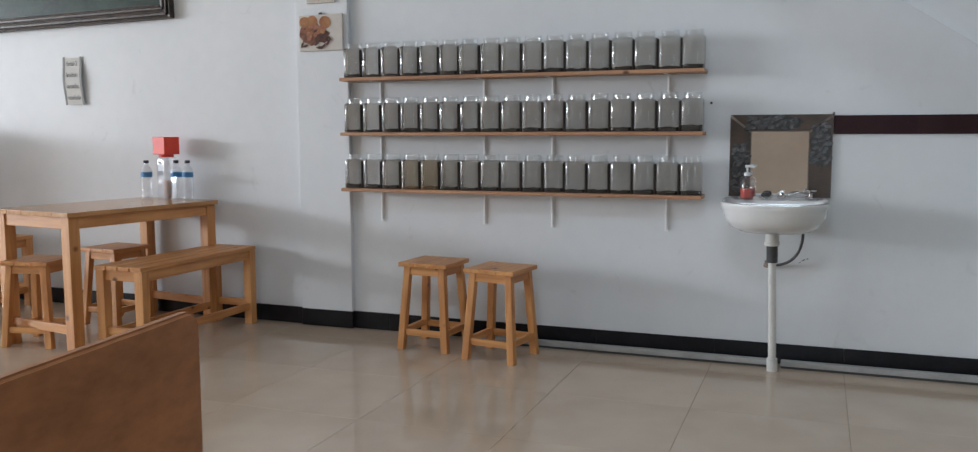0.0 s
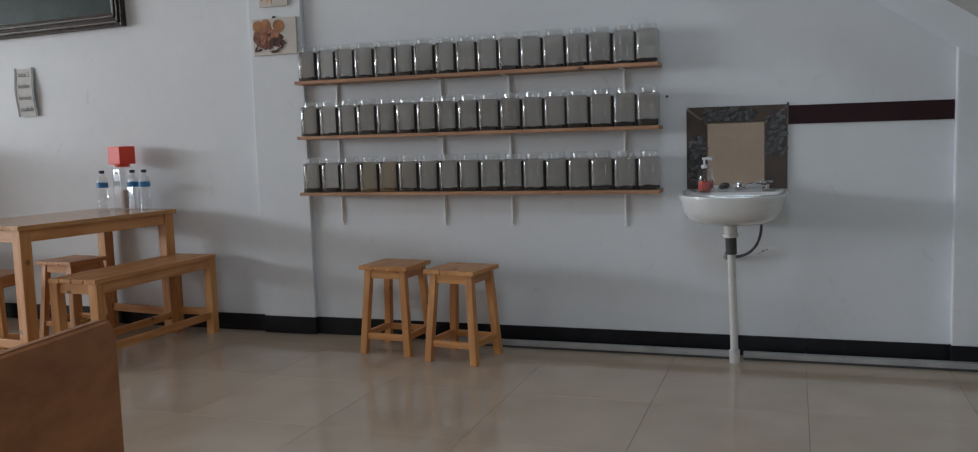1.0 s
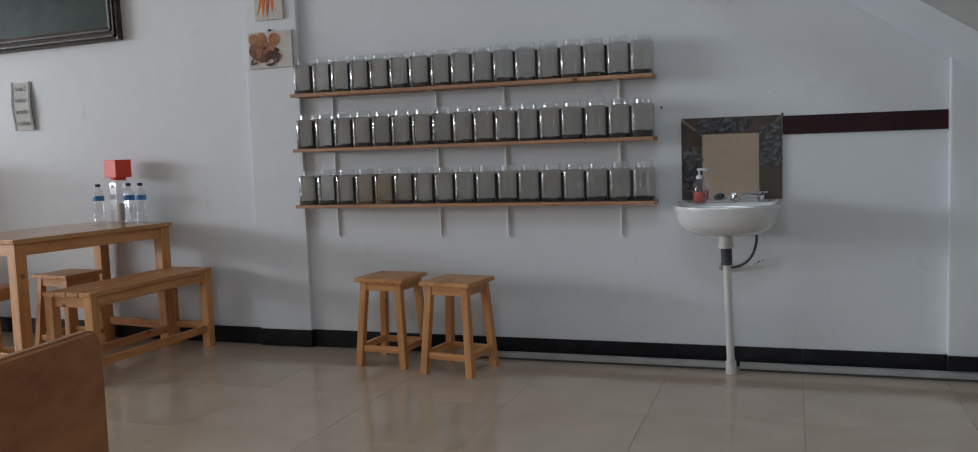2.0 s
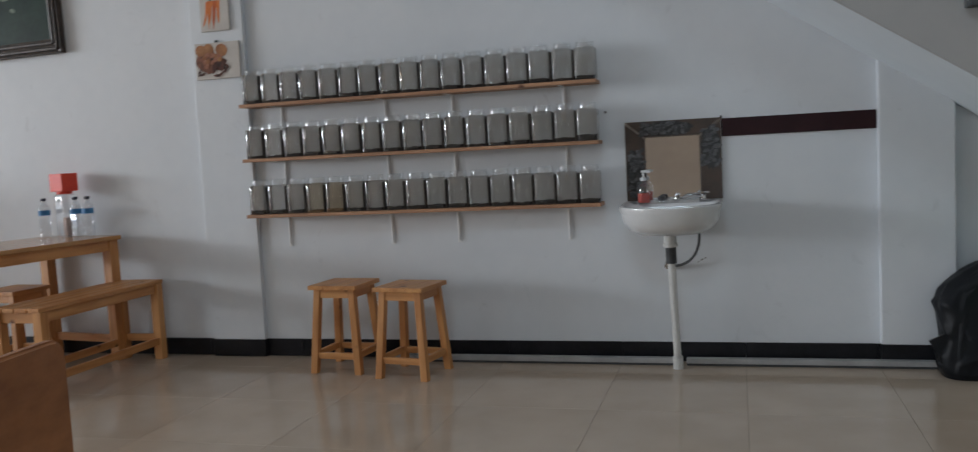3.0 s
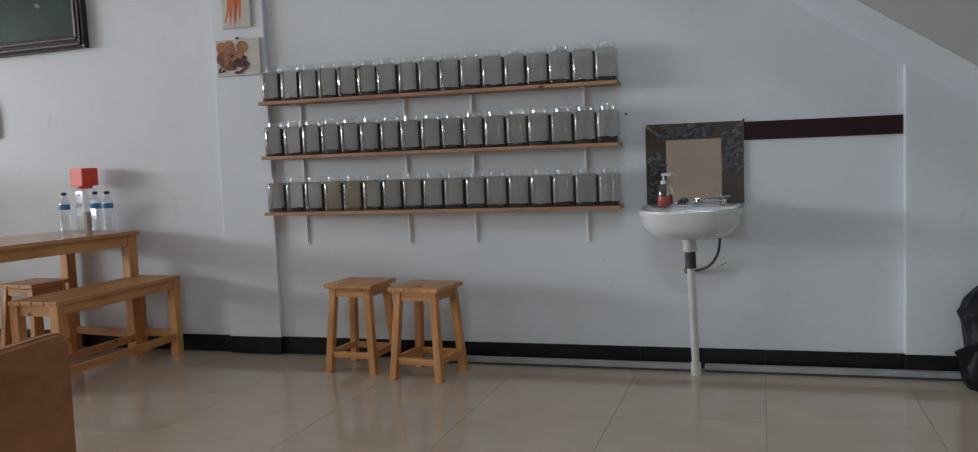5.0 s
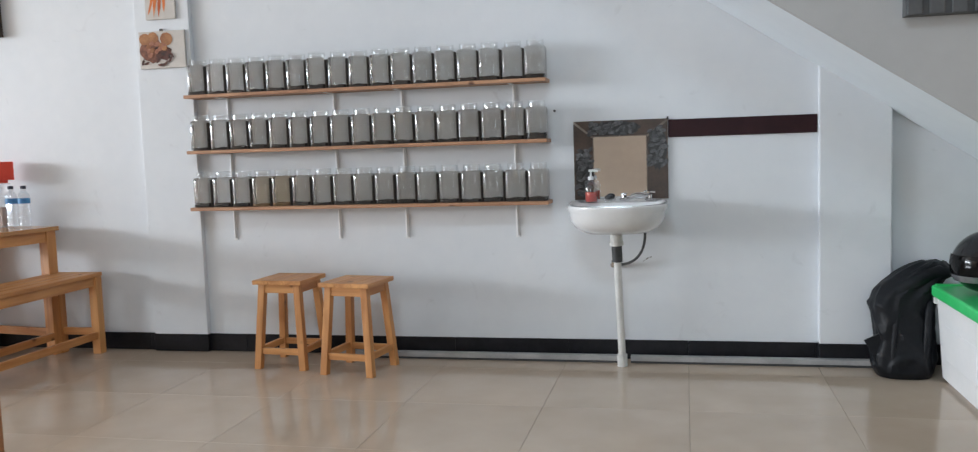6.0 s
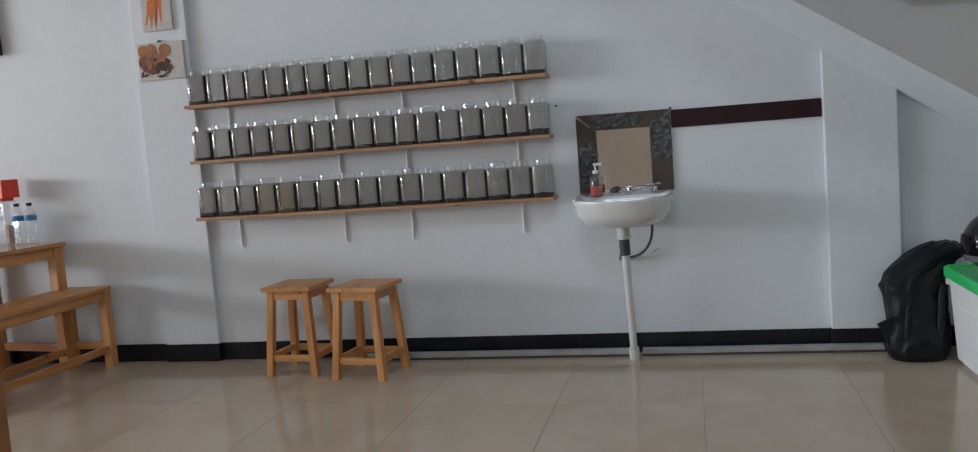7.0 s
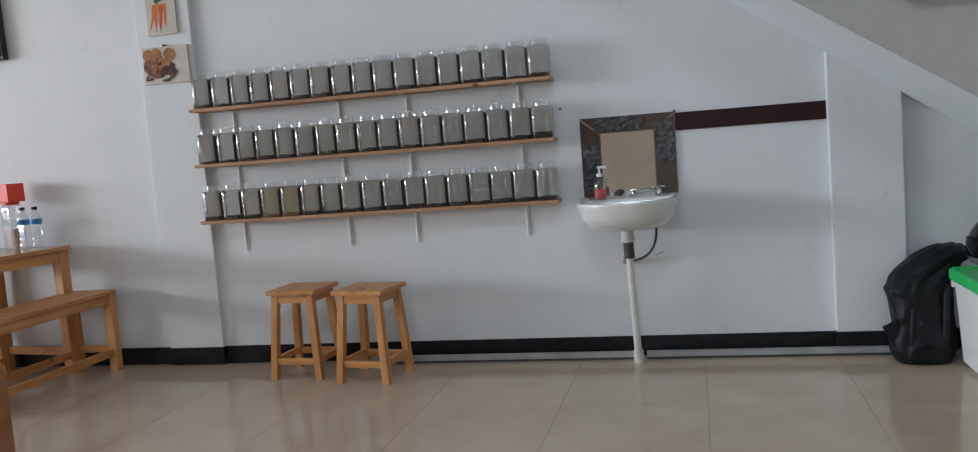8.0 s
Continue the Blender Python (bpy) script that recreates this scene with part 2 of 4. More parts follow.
BLUE = mottled("blue_label", (0.03, 0.16, 0.42), (0.10, 0.36, 0.62), 30, 0.4)
NAVY = mottled("navy_cap", (0.012, 0.014, 0.03), (0.02, 0.022, 0.05), 30, 0.4)
BLACK_CLOTH = mottled("black_bag_cloth", (0.005, 0.006, 0.008), (0.011, 0.012, 0.015), 9, 0.48, bump=0.3, bump_scale=30)
BLACK_GLOSS = mottled("black_helmet_shell", (0.005, 0.005, 0.006), (0.010, 0.010, 0.012), 10, 0.07, coat=0.0)
VISOR_TRIM = mottled("silver_trim", (0.4, 0.4, 0.45), (0.62, 0.62, 0.66), 30, 0.25, 0.6)
GREEN = mottled("green_plastic", (0.03, 0.54, 0.14), (0.05, 0.63, 0.19), 6, 0.35)
WHITE_PLASTIC = mottled("white_plastic", (0.80, 0.81, 0.82), (0.86, 0.86, 0.87), 4, 0.4)
FRAME_BROWN = mottled("dark_carved_wood", (0.02, 0.013, 0.010), (0.065, 0.042, 0.03), 20, 0.4, bump=0.7, bump_scale=50)
CANVAS_GREEN = mottled("dark_green_painting", (0.008, 0.022, 0.018), (0.02, 0.05, 0.038), 5, 0.35)
PALE_GREEN = mottled("pale_green_paint", (0.05, 0.09, 0.06), (0.15, 0.20, 0.14), 25, 0.5)
PAPER = mottled("paper", (0.58, 0.58, 0.56), (0.66, 0.66, 0.64), 6, 0.8)
INK = mottled("faded_ink", (0.09, 0.09, 0.095), (0.15, 0.15, 0.155), 30, 0.7)
SIGN_EDGE = mottled("grey_sign_edge", (0.13, 0.135, 0.13), (0.21, 0.215, 0.21), 25, 0.5)
CANVAS = mottled("cream_print", (0.55, 0.51, 0.47), (0.63, 0.59, 0.55), 5, 0.7)
ORANGE = mottled("orange_print", (0.62, 0.15, 0.03), (0.75, 0.25, 0.07), 30, 0.7)
CARROT_DEEP = mottled("deep_orange_print", (0.45, 0.085, 0.02), (0.62, 0.15, 0.04), 30, 0.7)
LEAF_PRINT = mottled("leaf_print", (0.03, 0.08, 0.02), (0.09, 0.16, 0.04), 40, 0.7)
ONION = mottled("onion_print", (0.22, 0.075, 0.03), (0.48, 0.23, 0.095), 16, 0.7)
SHALLOT = mottled("shallot_print", (0.10, 0.035, 0.022), (0.30, 0.12, 0.07), 45, 0.7)
SHALLOT_LIGHT = mottled("pale_shallot_print", (0.26, 0.09, 0.05), (0.45, 0.21, 0.13), 60, 0.7)
ONION_DARK = mottled("dark_spice_print", (0.02, 0.010, 0.009), (0.16, 0.05, 0.03), 40, 0.7)
MIRROR = mottled("mirror", (0.86, 0.86, 0.86), (0.88, 0.88, 0.88), 3, 0.015, 1.0)
MIRROR_BROWN = mottled("brown_tile", (0.036, 0.022, 0.016), (0.085, 0.052, 0.037), 9, 0.35)
STONE_GREY = mottled("grey_pebble_tile", (0.014, 0.014, 0.016), (0.13, 0.132, 0.138), 55, 0.35)
PRINT_BLACK = mottled("black_print", (0.008, 0.008, 0.009), (0.02, 0.019, 0.019), 40, 0.3)
def vary(m, low, high):
    """Each separate pebble takes its own lightness."""
    t = m.node_tree
    b = t.nodes["Principled BSDF"]
    src = b.inputs["Base Color"].links[0].from_socket
    geo = t.nodes.new("ShaderNodeNewGeometry")
    val = t.nodes.new("ShaderNodeMapRange")
    val.inputs["To Min"].default_value, val.inputs["To Max"].default_value = low, high
    t.links.new(geo.outputs["Random Per Island"], val.inputs[0])
    hsv = t.nodes.new("ShaderNodeHueSaturation")
    t.links.new(val.outputs[0], hsv.inputs["Value"])
    t.links.new(src, hsv.inputs["Color"])
    t.links.new(hsv.outputs[0], b.inputs["Base Color"])


vary(STONE_GREY, 0.35, 1.6)
GROUT_CREAM = mottled("cream_joint", (0.30, 0.26, 0.22), (0.40, 0.35, 0.3), 30, 0.6)
SOAP = mottled("red_liquid_soap", (0.60, 0.07, 0.05), (0.70, 0.12, 0.09), 10, 0.2)
DARK_GREY = mottled("dark_grey_metal", (0.03, 0.03, 0.035), (0.06, 0.06, 0.065), 12, 0.5)
for m in (BLACK_CLOTH, BLACK_TILE, MAROON, CANVAS_GREEN):
    m.node_tree.nodes["Principled BSDF"].inputs["Specular IOR Level"].default_value = 0.22
STAIN = mottled("dark_plaster_stain", (0.16, 0.15, 0.145), (0.30, 0.29, 0.285), 60, 0.8)
PANEL_GREY = mottled("grey_ribbed_panel", (0.07, 0.075, 0.08), (0.11, 0.115, 0.12), 8, 0.55)
OUTSIDE = mottled("concrete_outside", (0.3, 0.29, 0.28), (0.38, 0.37, 0.36), 2, 0.8)


def floor_material():
    """Polished beige floor tile with faint clouding; each tile a little different."""
    m, t, b = shader("polished_beige_tile", 0.12)
    b.inputs["Specular IOR Level"].default_value = 0.45
    co = t.nodes.new("ShaderNodeTexCoord")
    info = t.nodes.new("ShaderNodeObjectInfo")
    shift = t.nodes.new("ShaderNodeVectorMath")
    shift.operation = "MULTIPLY_ADD"
    shift.inputs[1].default_value = (9, 7, 5)
    t.links.new(info.outputs["Random"], shift.inputs[0])
    t.links.new(co.outputs["Object"], shift.inputs[2])
    n = t.nodes.new("ShaderNodeTexNoise")
    n.inputs["Scale"].default_value, n.inputs["Detail"].default_value = 3.5, 6
    t.links.new(shift.outputs[0], n.inputs[0])
    ramp = t.nodes.new("ShaderNodeValToRGB")
    ramp.color_ramp.elements[0].position, ramp.color_ramp.elements[1].position = 0.3, 0.75
    ramp.color_ramp.elements[0].color, ramp.color_ramp.elements[1].color = (0.50, 0.398, 0.308, 1), (0.57, 0.462, 0.366, 1)
    t.links.new(n.outputs[0], ramp.inputs[0])
    hsv = t.nodes.new("ShaderNodeHueSaturation")
    val = t.nodes.new("ShaderNodeMath")
    val.operation = "MULTIPLY_ADD"
    val.inputs[1].default_value, val.inputs[2].default_value = 0.06, 0.97
    t.links.new(info.outputs["Random"], val.inputs[0])
    t.links.new(val.outputs[0], hsv.inputs["Value"])
    t.links.new(ramp.outputs[0], hsv.inputs["Color"])
    t.links.new(hsv.outputs[0], b.inputs["Base Color"])
    r = t.nodes.new("ShaderNodeMapRange")
    r.inputs["To Min"].default_value, r.inputs["To Max"].default_value = 0.07, 0.14
    n2 = t.nodes.new("ShaderNodeTexNoise")
    n2.inputs["Scale"].default_value = 6
    t.links.new(shift.outputs[0], n2.inputs[0])
    t.links.new(n2.outputs[0], r.inputs[0])
    t.links.new(r.outputs[0], b.inputs["Roughness"])
    return m


TILE = floor_material()


# ---------------- mesh helpers ----------------
def put(name, bm, material, smooth=False):
    me = bpy.data.meshes.new(name)
    bm.normal_update()
    bm.to_mesh(me)
    bm.free()
    me.materials.append(material)
    if smooth:
        me.shade_smooth()
        me.set_sharp_from_angle(angle=radians(40))
    return new(name, me)


def part(name, bm, material, parent, label="", smooth=False):
    ob = put(name, bm, material, smooth)
    ob.parent = parent
    return tagged(ob, label)


def thing(name, label, category, at=(0, 0, 0), turn=0.0, group="", kind=""):
    ob = new(name)
    ob.empty_display_size = 0.05
    ob.matrix_basis = pose(*at, 0, 0, turn)
    return tagged(ob, label, category, group, kind)


def box(lo, hi, bevel=0.0, segments=2):
    bm = bmesh.new()
    bmesh.ops.create_cube(bm, size=1)
    for v in bm.verts:
        v.co = Vector([(lo[i] + hi[i]) / 2 + v.co[i] * (hi[i] - lo[i]) for i in range(3)])
    if bevel:
        bmesh.ops.bevel(bm, geom=bm.edges[:], offset=bevel, segments=segments, affect="EDGES", profile=0.6)
    return bm


def prism(foot, head, wide, bevel=0.003, deep=None):
    """A straight bar of oblong section from foot to head, level at both ends."""
    deep = deep or wide
    bm = bmesh.new()
    rings = []
    for c in (foot, head):
        rings.append([bm.verts.new((c[0] + a * wide / 2, c[1] + b * deep / 2, c[2])) for a, b in ((-1, -1), (1, -1), (1, 1), (-1, 1))])
    bm.faces.new(rings[0][::-1])
    bm.faces.new(rings[1])
    for i in range(4):
        bm.faces.new((rings[0][i], rings[0][(i + 1) % 4], rings[1][(i + 1) % 4], rings[1][i]))
    if bevel:
        bmesh.ops.bevel(bm, geom=bm.edges[:], offset=bevel, segments=2, affect="EDGES", profile=0.6)
    return bm


def lathe(profile, segments=32, square=0.0, closed=True):
    """Turns (radius, height) pairs about z; square pulls the ring towards a rounded square."""
    bm = bmesh.new()
    rings = []
    for r, z in profile:
        ring = []
        for i in range(segments):
            a = 2 * math.pi * (i + 0.5) / segments
            c, s = math.cos(a), math.sin(a)
            k = 1.0
            if square:
                p = 2 + 8 * square
                k = 1 / (abs(c) ** p + abs(s) ** p) ** (1 / p)
            ring.append(bm.verts.new((r * k * c, r * k * s, z)))
        rings.append(ring)
    for a, b in zip(rings, rings[1:]):
        for i in range(segments):
            j = (i + 1) % segments
            bm.faces.new((a[i], a[j], b[j], b[i]))
    if closed:
        bm.faces.new(rings[0][::-1])
        bm.faces.new(rings[-1])
    return bm


def tube(points, radius, segments=12):
    """A round pipe along a smooth line of points."""
    pts = [Vector(p) for p in points]
    bm = bmesh.new()
    rings = []
    for i, p in enumerate(pts):
        d = (pts[min(i + 1, len(pts) - 1)] - pts[max(i - 1, 0)]).normalized()
        side = d.cross(Vector((0.3, 0.2, 1)) if abs(d.z) < 0.9 else Vector((1, 0.1, 0))).normalized()
        up = side.cross(d).normalized()
        rings.append([bm.verts.new(p + radius * (math.cos(k) * side + math.sin(k) * up)) for k in [2 * math.pi * j / segments for j in range(segments)]])
    for a, b in zip(rings, rings[1:]):
        for i in range(segments):
            j = (i + 1) % segments
            bm.faces.new((a[i], a[j], b[j], b[i]))
    bm.faces.new(rings[0][::-1])
    bm.faces.new(rings[-1])
    bmesh.ops.recalc_face_normals(bm, faces=bm.faces[:])
    return bm


def curve_points(a, b, c, d, n=14):
    """Points on a Bezier curve."""
    a, b, c, d = map(Vector, (a, b, c, d))
    return [(1 - t) ** 3 * a + 3 * t * (1 - t) ** 2 * b + 3 * t * t * (1 - t) * c + t ** 3 * d for t in [i / n for i in range(n + 1)]]


def slab(outline, y0, y1):
    """An outline in x and z, drawn out in y from y0 to y1."""
    bm = bmesh.new()
    f = [bm.verts.new((x, y0, z)) for x, z in outline]
    g = [bm.verts.new((x, y1, z)) for x, z in outline]
    bm.faces.new(f)
    bm.faces.new(g[::-1])
    for i in range(len(f)):
        j = (i + 1) % len(f)
        bm.faces.new((f[j], f[i], g[i], g[j]))
    bmesh.ops.recalc_face_normals(bm, faces=bm.faces[:])
    return bm


def blob(outline, lift):
    """A flat printed shape of an outline in x and z, lift in front of its ground."""
    return slab(outline, -lift - 0.0002, -lift)


def oval(cx, cz, rx, rz, turn=0.0, n=18, wobble=0.0, rnd=None):
    out = []
    for i in range(n):
        a = 2 * math.pi * i / n
        k = 1 + (rnd.uniform(-wobble, wobble) if rnd else 0)
        x, z = rx * k * math.cos(a), rz * k * math.sin(a)
        out.append((cx + x * math.cos(turn) - z * math.sin(turn), cz + x * math.sin(turn) + z * math.cos(turn)))
    return out


# ---------------- the room ----------------
X0, X1, Y0, H = -14.0, 3.6, -10.4, 3.4


def structure(name, bm, material, label, category):
    return tagged(put(name, bm, material), label, category, kind="structure")


structure("wall_north", box((X0 - 0.15, 0, 0), (X1 + 0.15, 0.15, H)), WALL, "bluish white painted plaster wall, smooth and slightly marked", "wall")
structure("wall_south", box((X0 - 0.15, Y0 - 0.15, 0), (0.3, Y0, H)), BEIGE, "beige painted rear wall beside an added doorway", "wall")
structure("wall_south_end", box((1.1, Y0 - 0.15, 0), (X1 + 0.15, Y0, H)), BEIGE, "beige painted rear wall end", "wall")
structure("wall_south_lintel", box((0.3, Y0 - 0.15, 2.10), (1.1, Y0, H)), BEIGE, "beige painted lintel over an added doorway", "wall")
structure("wall_east", box((X1, Y0, 0), (X1 + 0.15, 0, H)), BEIGE, "beige painted side wall", "wall")
structure("wall_west_lintel", box((X0 - 0.15, Y0, 3.28), (X0, 0, H)), WALL, "white painted wall over a long window opening", "wall")
structure("wall_west_parapet", box((X0 - 0.15, Y0, 0), (X0, 0, 0.2)), WALL, "white painted wall below a long window opening", "wall")
structure("wall_west_pier", box((X0 - 0.15, -2.2, 0.2), (X0, 0, 3.28)), WALL, "white painted pier beside a long window opening", "wall")
structure("wall_west_end", box((X0 - 0.15, Y0, 0.2), (X0, -10.2, 3.28)), WALL, "white painted wall end beside a long window opening", "wall")


def ceiling_mesh():
    bm = bmesh.new()
    a0, a1, b0, b1 = -0.45, 0.65, -4.02, -3.38
    for lo, hi in (((X0 - 0.15, Y0 - 0.15), (a0, 0.15)), ((a1, Y0 - 0.15), (X1 + 0.15, 0.15)), ((a0, Y0 - 0.15), (a1, b0)), ((a0, b1), (a1, 0.15))):
        me = bpy.data.meshes.new("slab")
        piece = box((*lo, H), (*hi, H + 0.12))
        piece.to_mesh(me)
        piece.free()
        bm.from_mesh(me)
        bpy.data.meshes.remove(me)
    return bm


structure("ceiling", ceiling_mesh(), CEIL, "white painted ceiling with an opening cut for the added overhead lamp", "ceiling")
structure("ground", box((-60, -60, -0.30), (60, 60, -0.12)), OUTSIDE, "grey concrete ground outside", "ground")

# unseen block, added only to throw a soft shadow on the left wall
structure("shadow_block", box((-5.45, -0.80, 0), (-5.33, 0.0, 1.20), 0.006), WALL, "unseen low white block added past the table to shade the wall", "wall")

# shallow pillars on the wall
structure("pillar_west", box((-2.428, -0.035, 0.099), (-2.095, 0.0, H), 0.004), WALL, "white painted shallow pillar carrying two food prints", "pillar")
structure("pillar_east", box((1.140, -0.052, 0.103), (1.460, 0.0, H), 0.007), WALL, "white painted shallow pillar under the stairs", "pillar")

# the stair along the wall: only its sloping underside and its outer side show
TILE_Y = 0.34
SOF, RISE = 2.178, 0.665


def stair():
    ob = thing("staircase", "white painted concrete staircase with a sloping underside", "staircase", kind="structure")
    a, b = -1.2, 3.25
    low = [(a, SOF - RISE * a), (b, SOF - RISE * b)]
    part("soffit_slab", slab([low[0], low[1], (b, low[1][1] + 0.16), (a, low[0][1] + 0.16)], -0.820, -0.003), SOFFIT_LIT, ob)
    part("side_wall", slab([(a, low[0][1] + 0.0), (b, low[1][1]), (b, low[1][1] + 1.0), (-0.35, H - 0.003), (a, H - 0.003)], -0.850, -0.8215), STAIR_SIDE_GREY, ob, "grey stair side")


stair()

# black skirting tiles, in lengths, and the maroon tile band
skirting = thing("baseboard", "glossy black tile skirting along the wall", "baseboard", kind="structure")
for x in [-13.87 + 0.6 * i for i in range(29)]:
    part("tile", box((x + 0.0003, -0.012, 0.002), (min(x + 0.5997, X1), -0.0005, 0.099), 0.0015, 1), BLACK_TILE, skirting)
for x0, x1, y in ((1.139, 1.461, -0.052), (-2.429, -2.094, -0.035)):
    part("tile", box((x0, y - 0.002, 0.002), (x1, -0.0125, 0.1028 if x0 > 0 else 0.0988), 0.0015, 1), BLACK_TILE, skirting)
band = thing("trim", "dark maroon tile band at mirror height", "tile band", kind="structure")
part("tile_strip", box((0.4465, -0.010, 1.111), (1.138, -0.0005, 1.197), 0.0015, 1), MAROON, band)


# ---------------- furniture ----------------
def stool(at, turn, label):
    ob = thing("stool", label, "stool", at, turn, "square pine stools")
    h, s, t = 0.457, 0.138, 0.022
    for i in range(3):
        w = 2 * s / 3
        part("seat_board", box((-s + i * w + 0.0006, -s, h - t), (-s + (i + 1) * w - 0.0006, s, h), 0.003), PINE_Y, ob)
    top, foot = 0.098, 0.128
    for a, b in ((-1, -1), (1, -1), (1, 1), (-1, 1)):
        part("leg", prism((a * foot, b * foot, 0), (a * top, b * top, h - t - 0.0005), 0.036), PINE_Z, ob)
    z0, z1 = h - t - 0.045, h - t - 0.001
    k = 0.103
    for b in (-1, 1):
        part("apron", box((-k + 0.019, b * k - 0.009, z0), (k - 0.019, b * k + 0.009, z1), 0.002), PINE_X, ob)
        part("apron", box((b * k - 0.009, -k + 0.019, z0), (b * k + 0.009, k - 0.019, z1), 0.002), PINE_Y, ob)
    k = 0.121
    for b in (-1, 1):
        part("stretcher", box((-k + 0.018, b * k - 0.010, 0.076), (k - 0.018, b * k + 0.010, 0.108), 0.002), PINE_X, ob)
        part("stretcher", box((b * k - 0.010, -k + 0.018, 0.080), (b * k + 0.010, k - 0.018, 0.112), 0.002), PINE_Y, ob)
    return ob


stool((-1.483, -0.245, 0), -4, "varnished pine stool with splayed legs beside its twin")
stool((-1.080, -0.335, 0), -8, "varnished pine stool with splayed legs standing before the wall")
stool((-3.50, -0.90, 0), 12, "varnished pine stool tucked half under the table")
stool((-3.51, -0.345, 0), -4, "varnished pine stool under the table near the wall")


def bench(at, turn, label, length=0.93, width=0.285, h=0.46):
    """A slatted bench, its length along y."""
    ob = thing("bench", label, "bench", at, turn, "slatted pine benches")
    n = 4
    w = width / n
    for i in range(n):
        part("seat_slat", box((-width / 2 + i * w + 0.003, -length / 2, h - 0.022), (-width / 2 + (i + 1) * w - 0.003, length / 2, h), 0.003), PINE_Y, ob)
    lx, ly = width / 2 - 0.028, length / 2 - 0.032
    for a in (-1, 1):
        for b in (-1, 1):
            part("leg", prism((a * lx, b * ly, 0), (a * lx, b * ly, h - 0.0225), 0.05), PINE_Z, ob)
        part("apron", box((a * lx - 0.012, -ly + 0.026, h - 0.075), (a * lx + 0.012, ly - 0.026, h - 0.023), 0.002), PINE_Y, ob)
        part("stretcher", box((a * lx - 0.012, -ly + 0.026, 0.085), (a * lx + 0.012, ly - 0.026, 0.125), 0.002), PINE_Y, ob)
    for b in (-1, 1):
        part("apron", box((-lx + 0.026, b * ly - 0.012, h - 0.075), (lx - 0.026, b * ly + 0.012, h - 0.023), 0.002), PINE_X, ob)
        part("stretcher", box((-lx + 0.026, b * ly - 0.012, 0.105), (lx - 0.026, b * ly + 0.012, 0.145), 0.002), PINE_X, ob)
    return ob


bench((-2.860, -0.548, 0), 0, "varnished pine bench with a slatted seat beside the table", 0.945, 0.300)
bench((-4.57, -0.56, 0), 0, "varnished pine bench with a slatted seat against the wall")


def table():
    ob = thing("table", "varnished pine dining table standing against the wall", "table", (-3.318, -0.558, 0), -8)
    w, l, h = 0.61, 1.00, 0.727
    n = 5
    k = w / n
    for i in range(n):
        part("top_board", box((-w / 2 + i * k + 0.0006, -l / 2, h - 0.024), (-w / 2 + (i + 1) * k - 0.0006, l / 2, h), 0.003), TABLE_TOP_WOOD, ob)
    lx, ly = w / 2 - 0.045, l / 2 - 0.045
    for a in (-1, 1):
        for b in (-1, 1):
            part("leg", prism((a * lx, b * ly, 0), (a * lx, b * ly, h - 0.0245), 0.062), PINE_Z, ob)
        part("apron", box((a * (lx + 0.012) - 0.011, -ly + 0.032, h - 0.085), (a * (lx + 0.012) + 0.011, ly - 0.032, h - 0.025), 0.002), PINE_Y, ob)
    for b in (-1, 1):
        part("apron", box((-lx + 0.032, b * (ly + 0.012) - 0.011, h - 0.085), (lx - 0.032, b * (ly + 0.012) + 0.011, h - 0.025), 0.002), PINE_X, ob)
    part("stretcher", box((-lx + 0.032, ly - 0.012, 0.10), (lx - 0.032, ly + 0.012, 0.145), 0.002), PINE_X, ob)
    part("stretcher", box((-lx + 0.032, -ly - 0.012, 0.10), (lx - 0.032, -ly + 0.012, 0.145), 0.002), PINE_X, ob)


table()


def near_panel():
    ob = thing("seat_partition", "brown varnished plywood partition with a rounded top corner", "partition", PANEL_AT, PANEL_TURN)
    prof = [(0.0, 0.0), (-1.6, 0.0), (-1.6, 0.80), (-0.035, 0.80)]
    prof += [(-0.035 + 0.035 * math.sin(a), 0.765 + 0.035 * math.cos(a)) for a in [math.pi / 2 * i / 6 for i in range(1, 7)]]
    bm = slab(prof, -0.012, 0.012)
    bmesh.ops.rotate(bm, verts=bm.verts[:], matrix=Matrix.Rotation(radians(90), 3, "Z"))
    bmesh.ops.bevel(bm, geom=[e for e in bm.edges if len(e.link_faces) == 2 and e.calc_face_angle(0) > 1.0], offset=0.006, segments=3, affect="EDGES")
    part("board", bm, PANEL_WOOD, ob, smooth=True)


PANEL_AT, PANEL_TURN = (-0.66, -3.14, 0.0), 8.0
near_panel()


# ---------------- shelves and jars ----------------
SHELF_Z = (1.421, 1.124, 0.818)
SX0, SX1 = -2.086, -0.132
JX0, JX1 = -2.083, -0.130


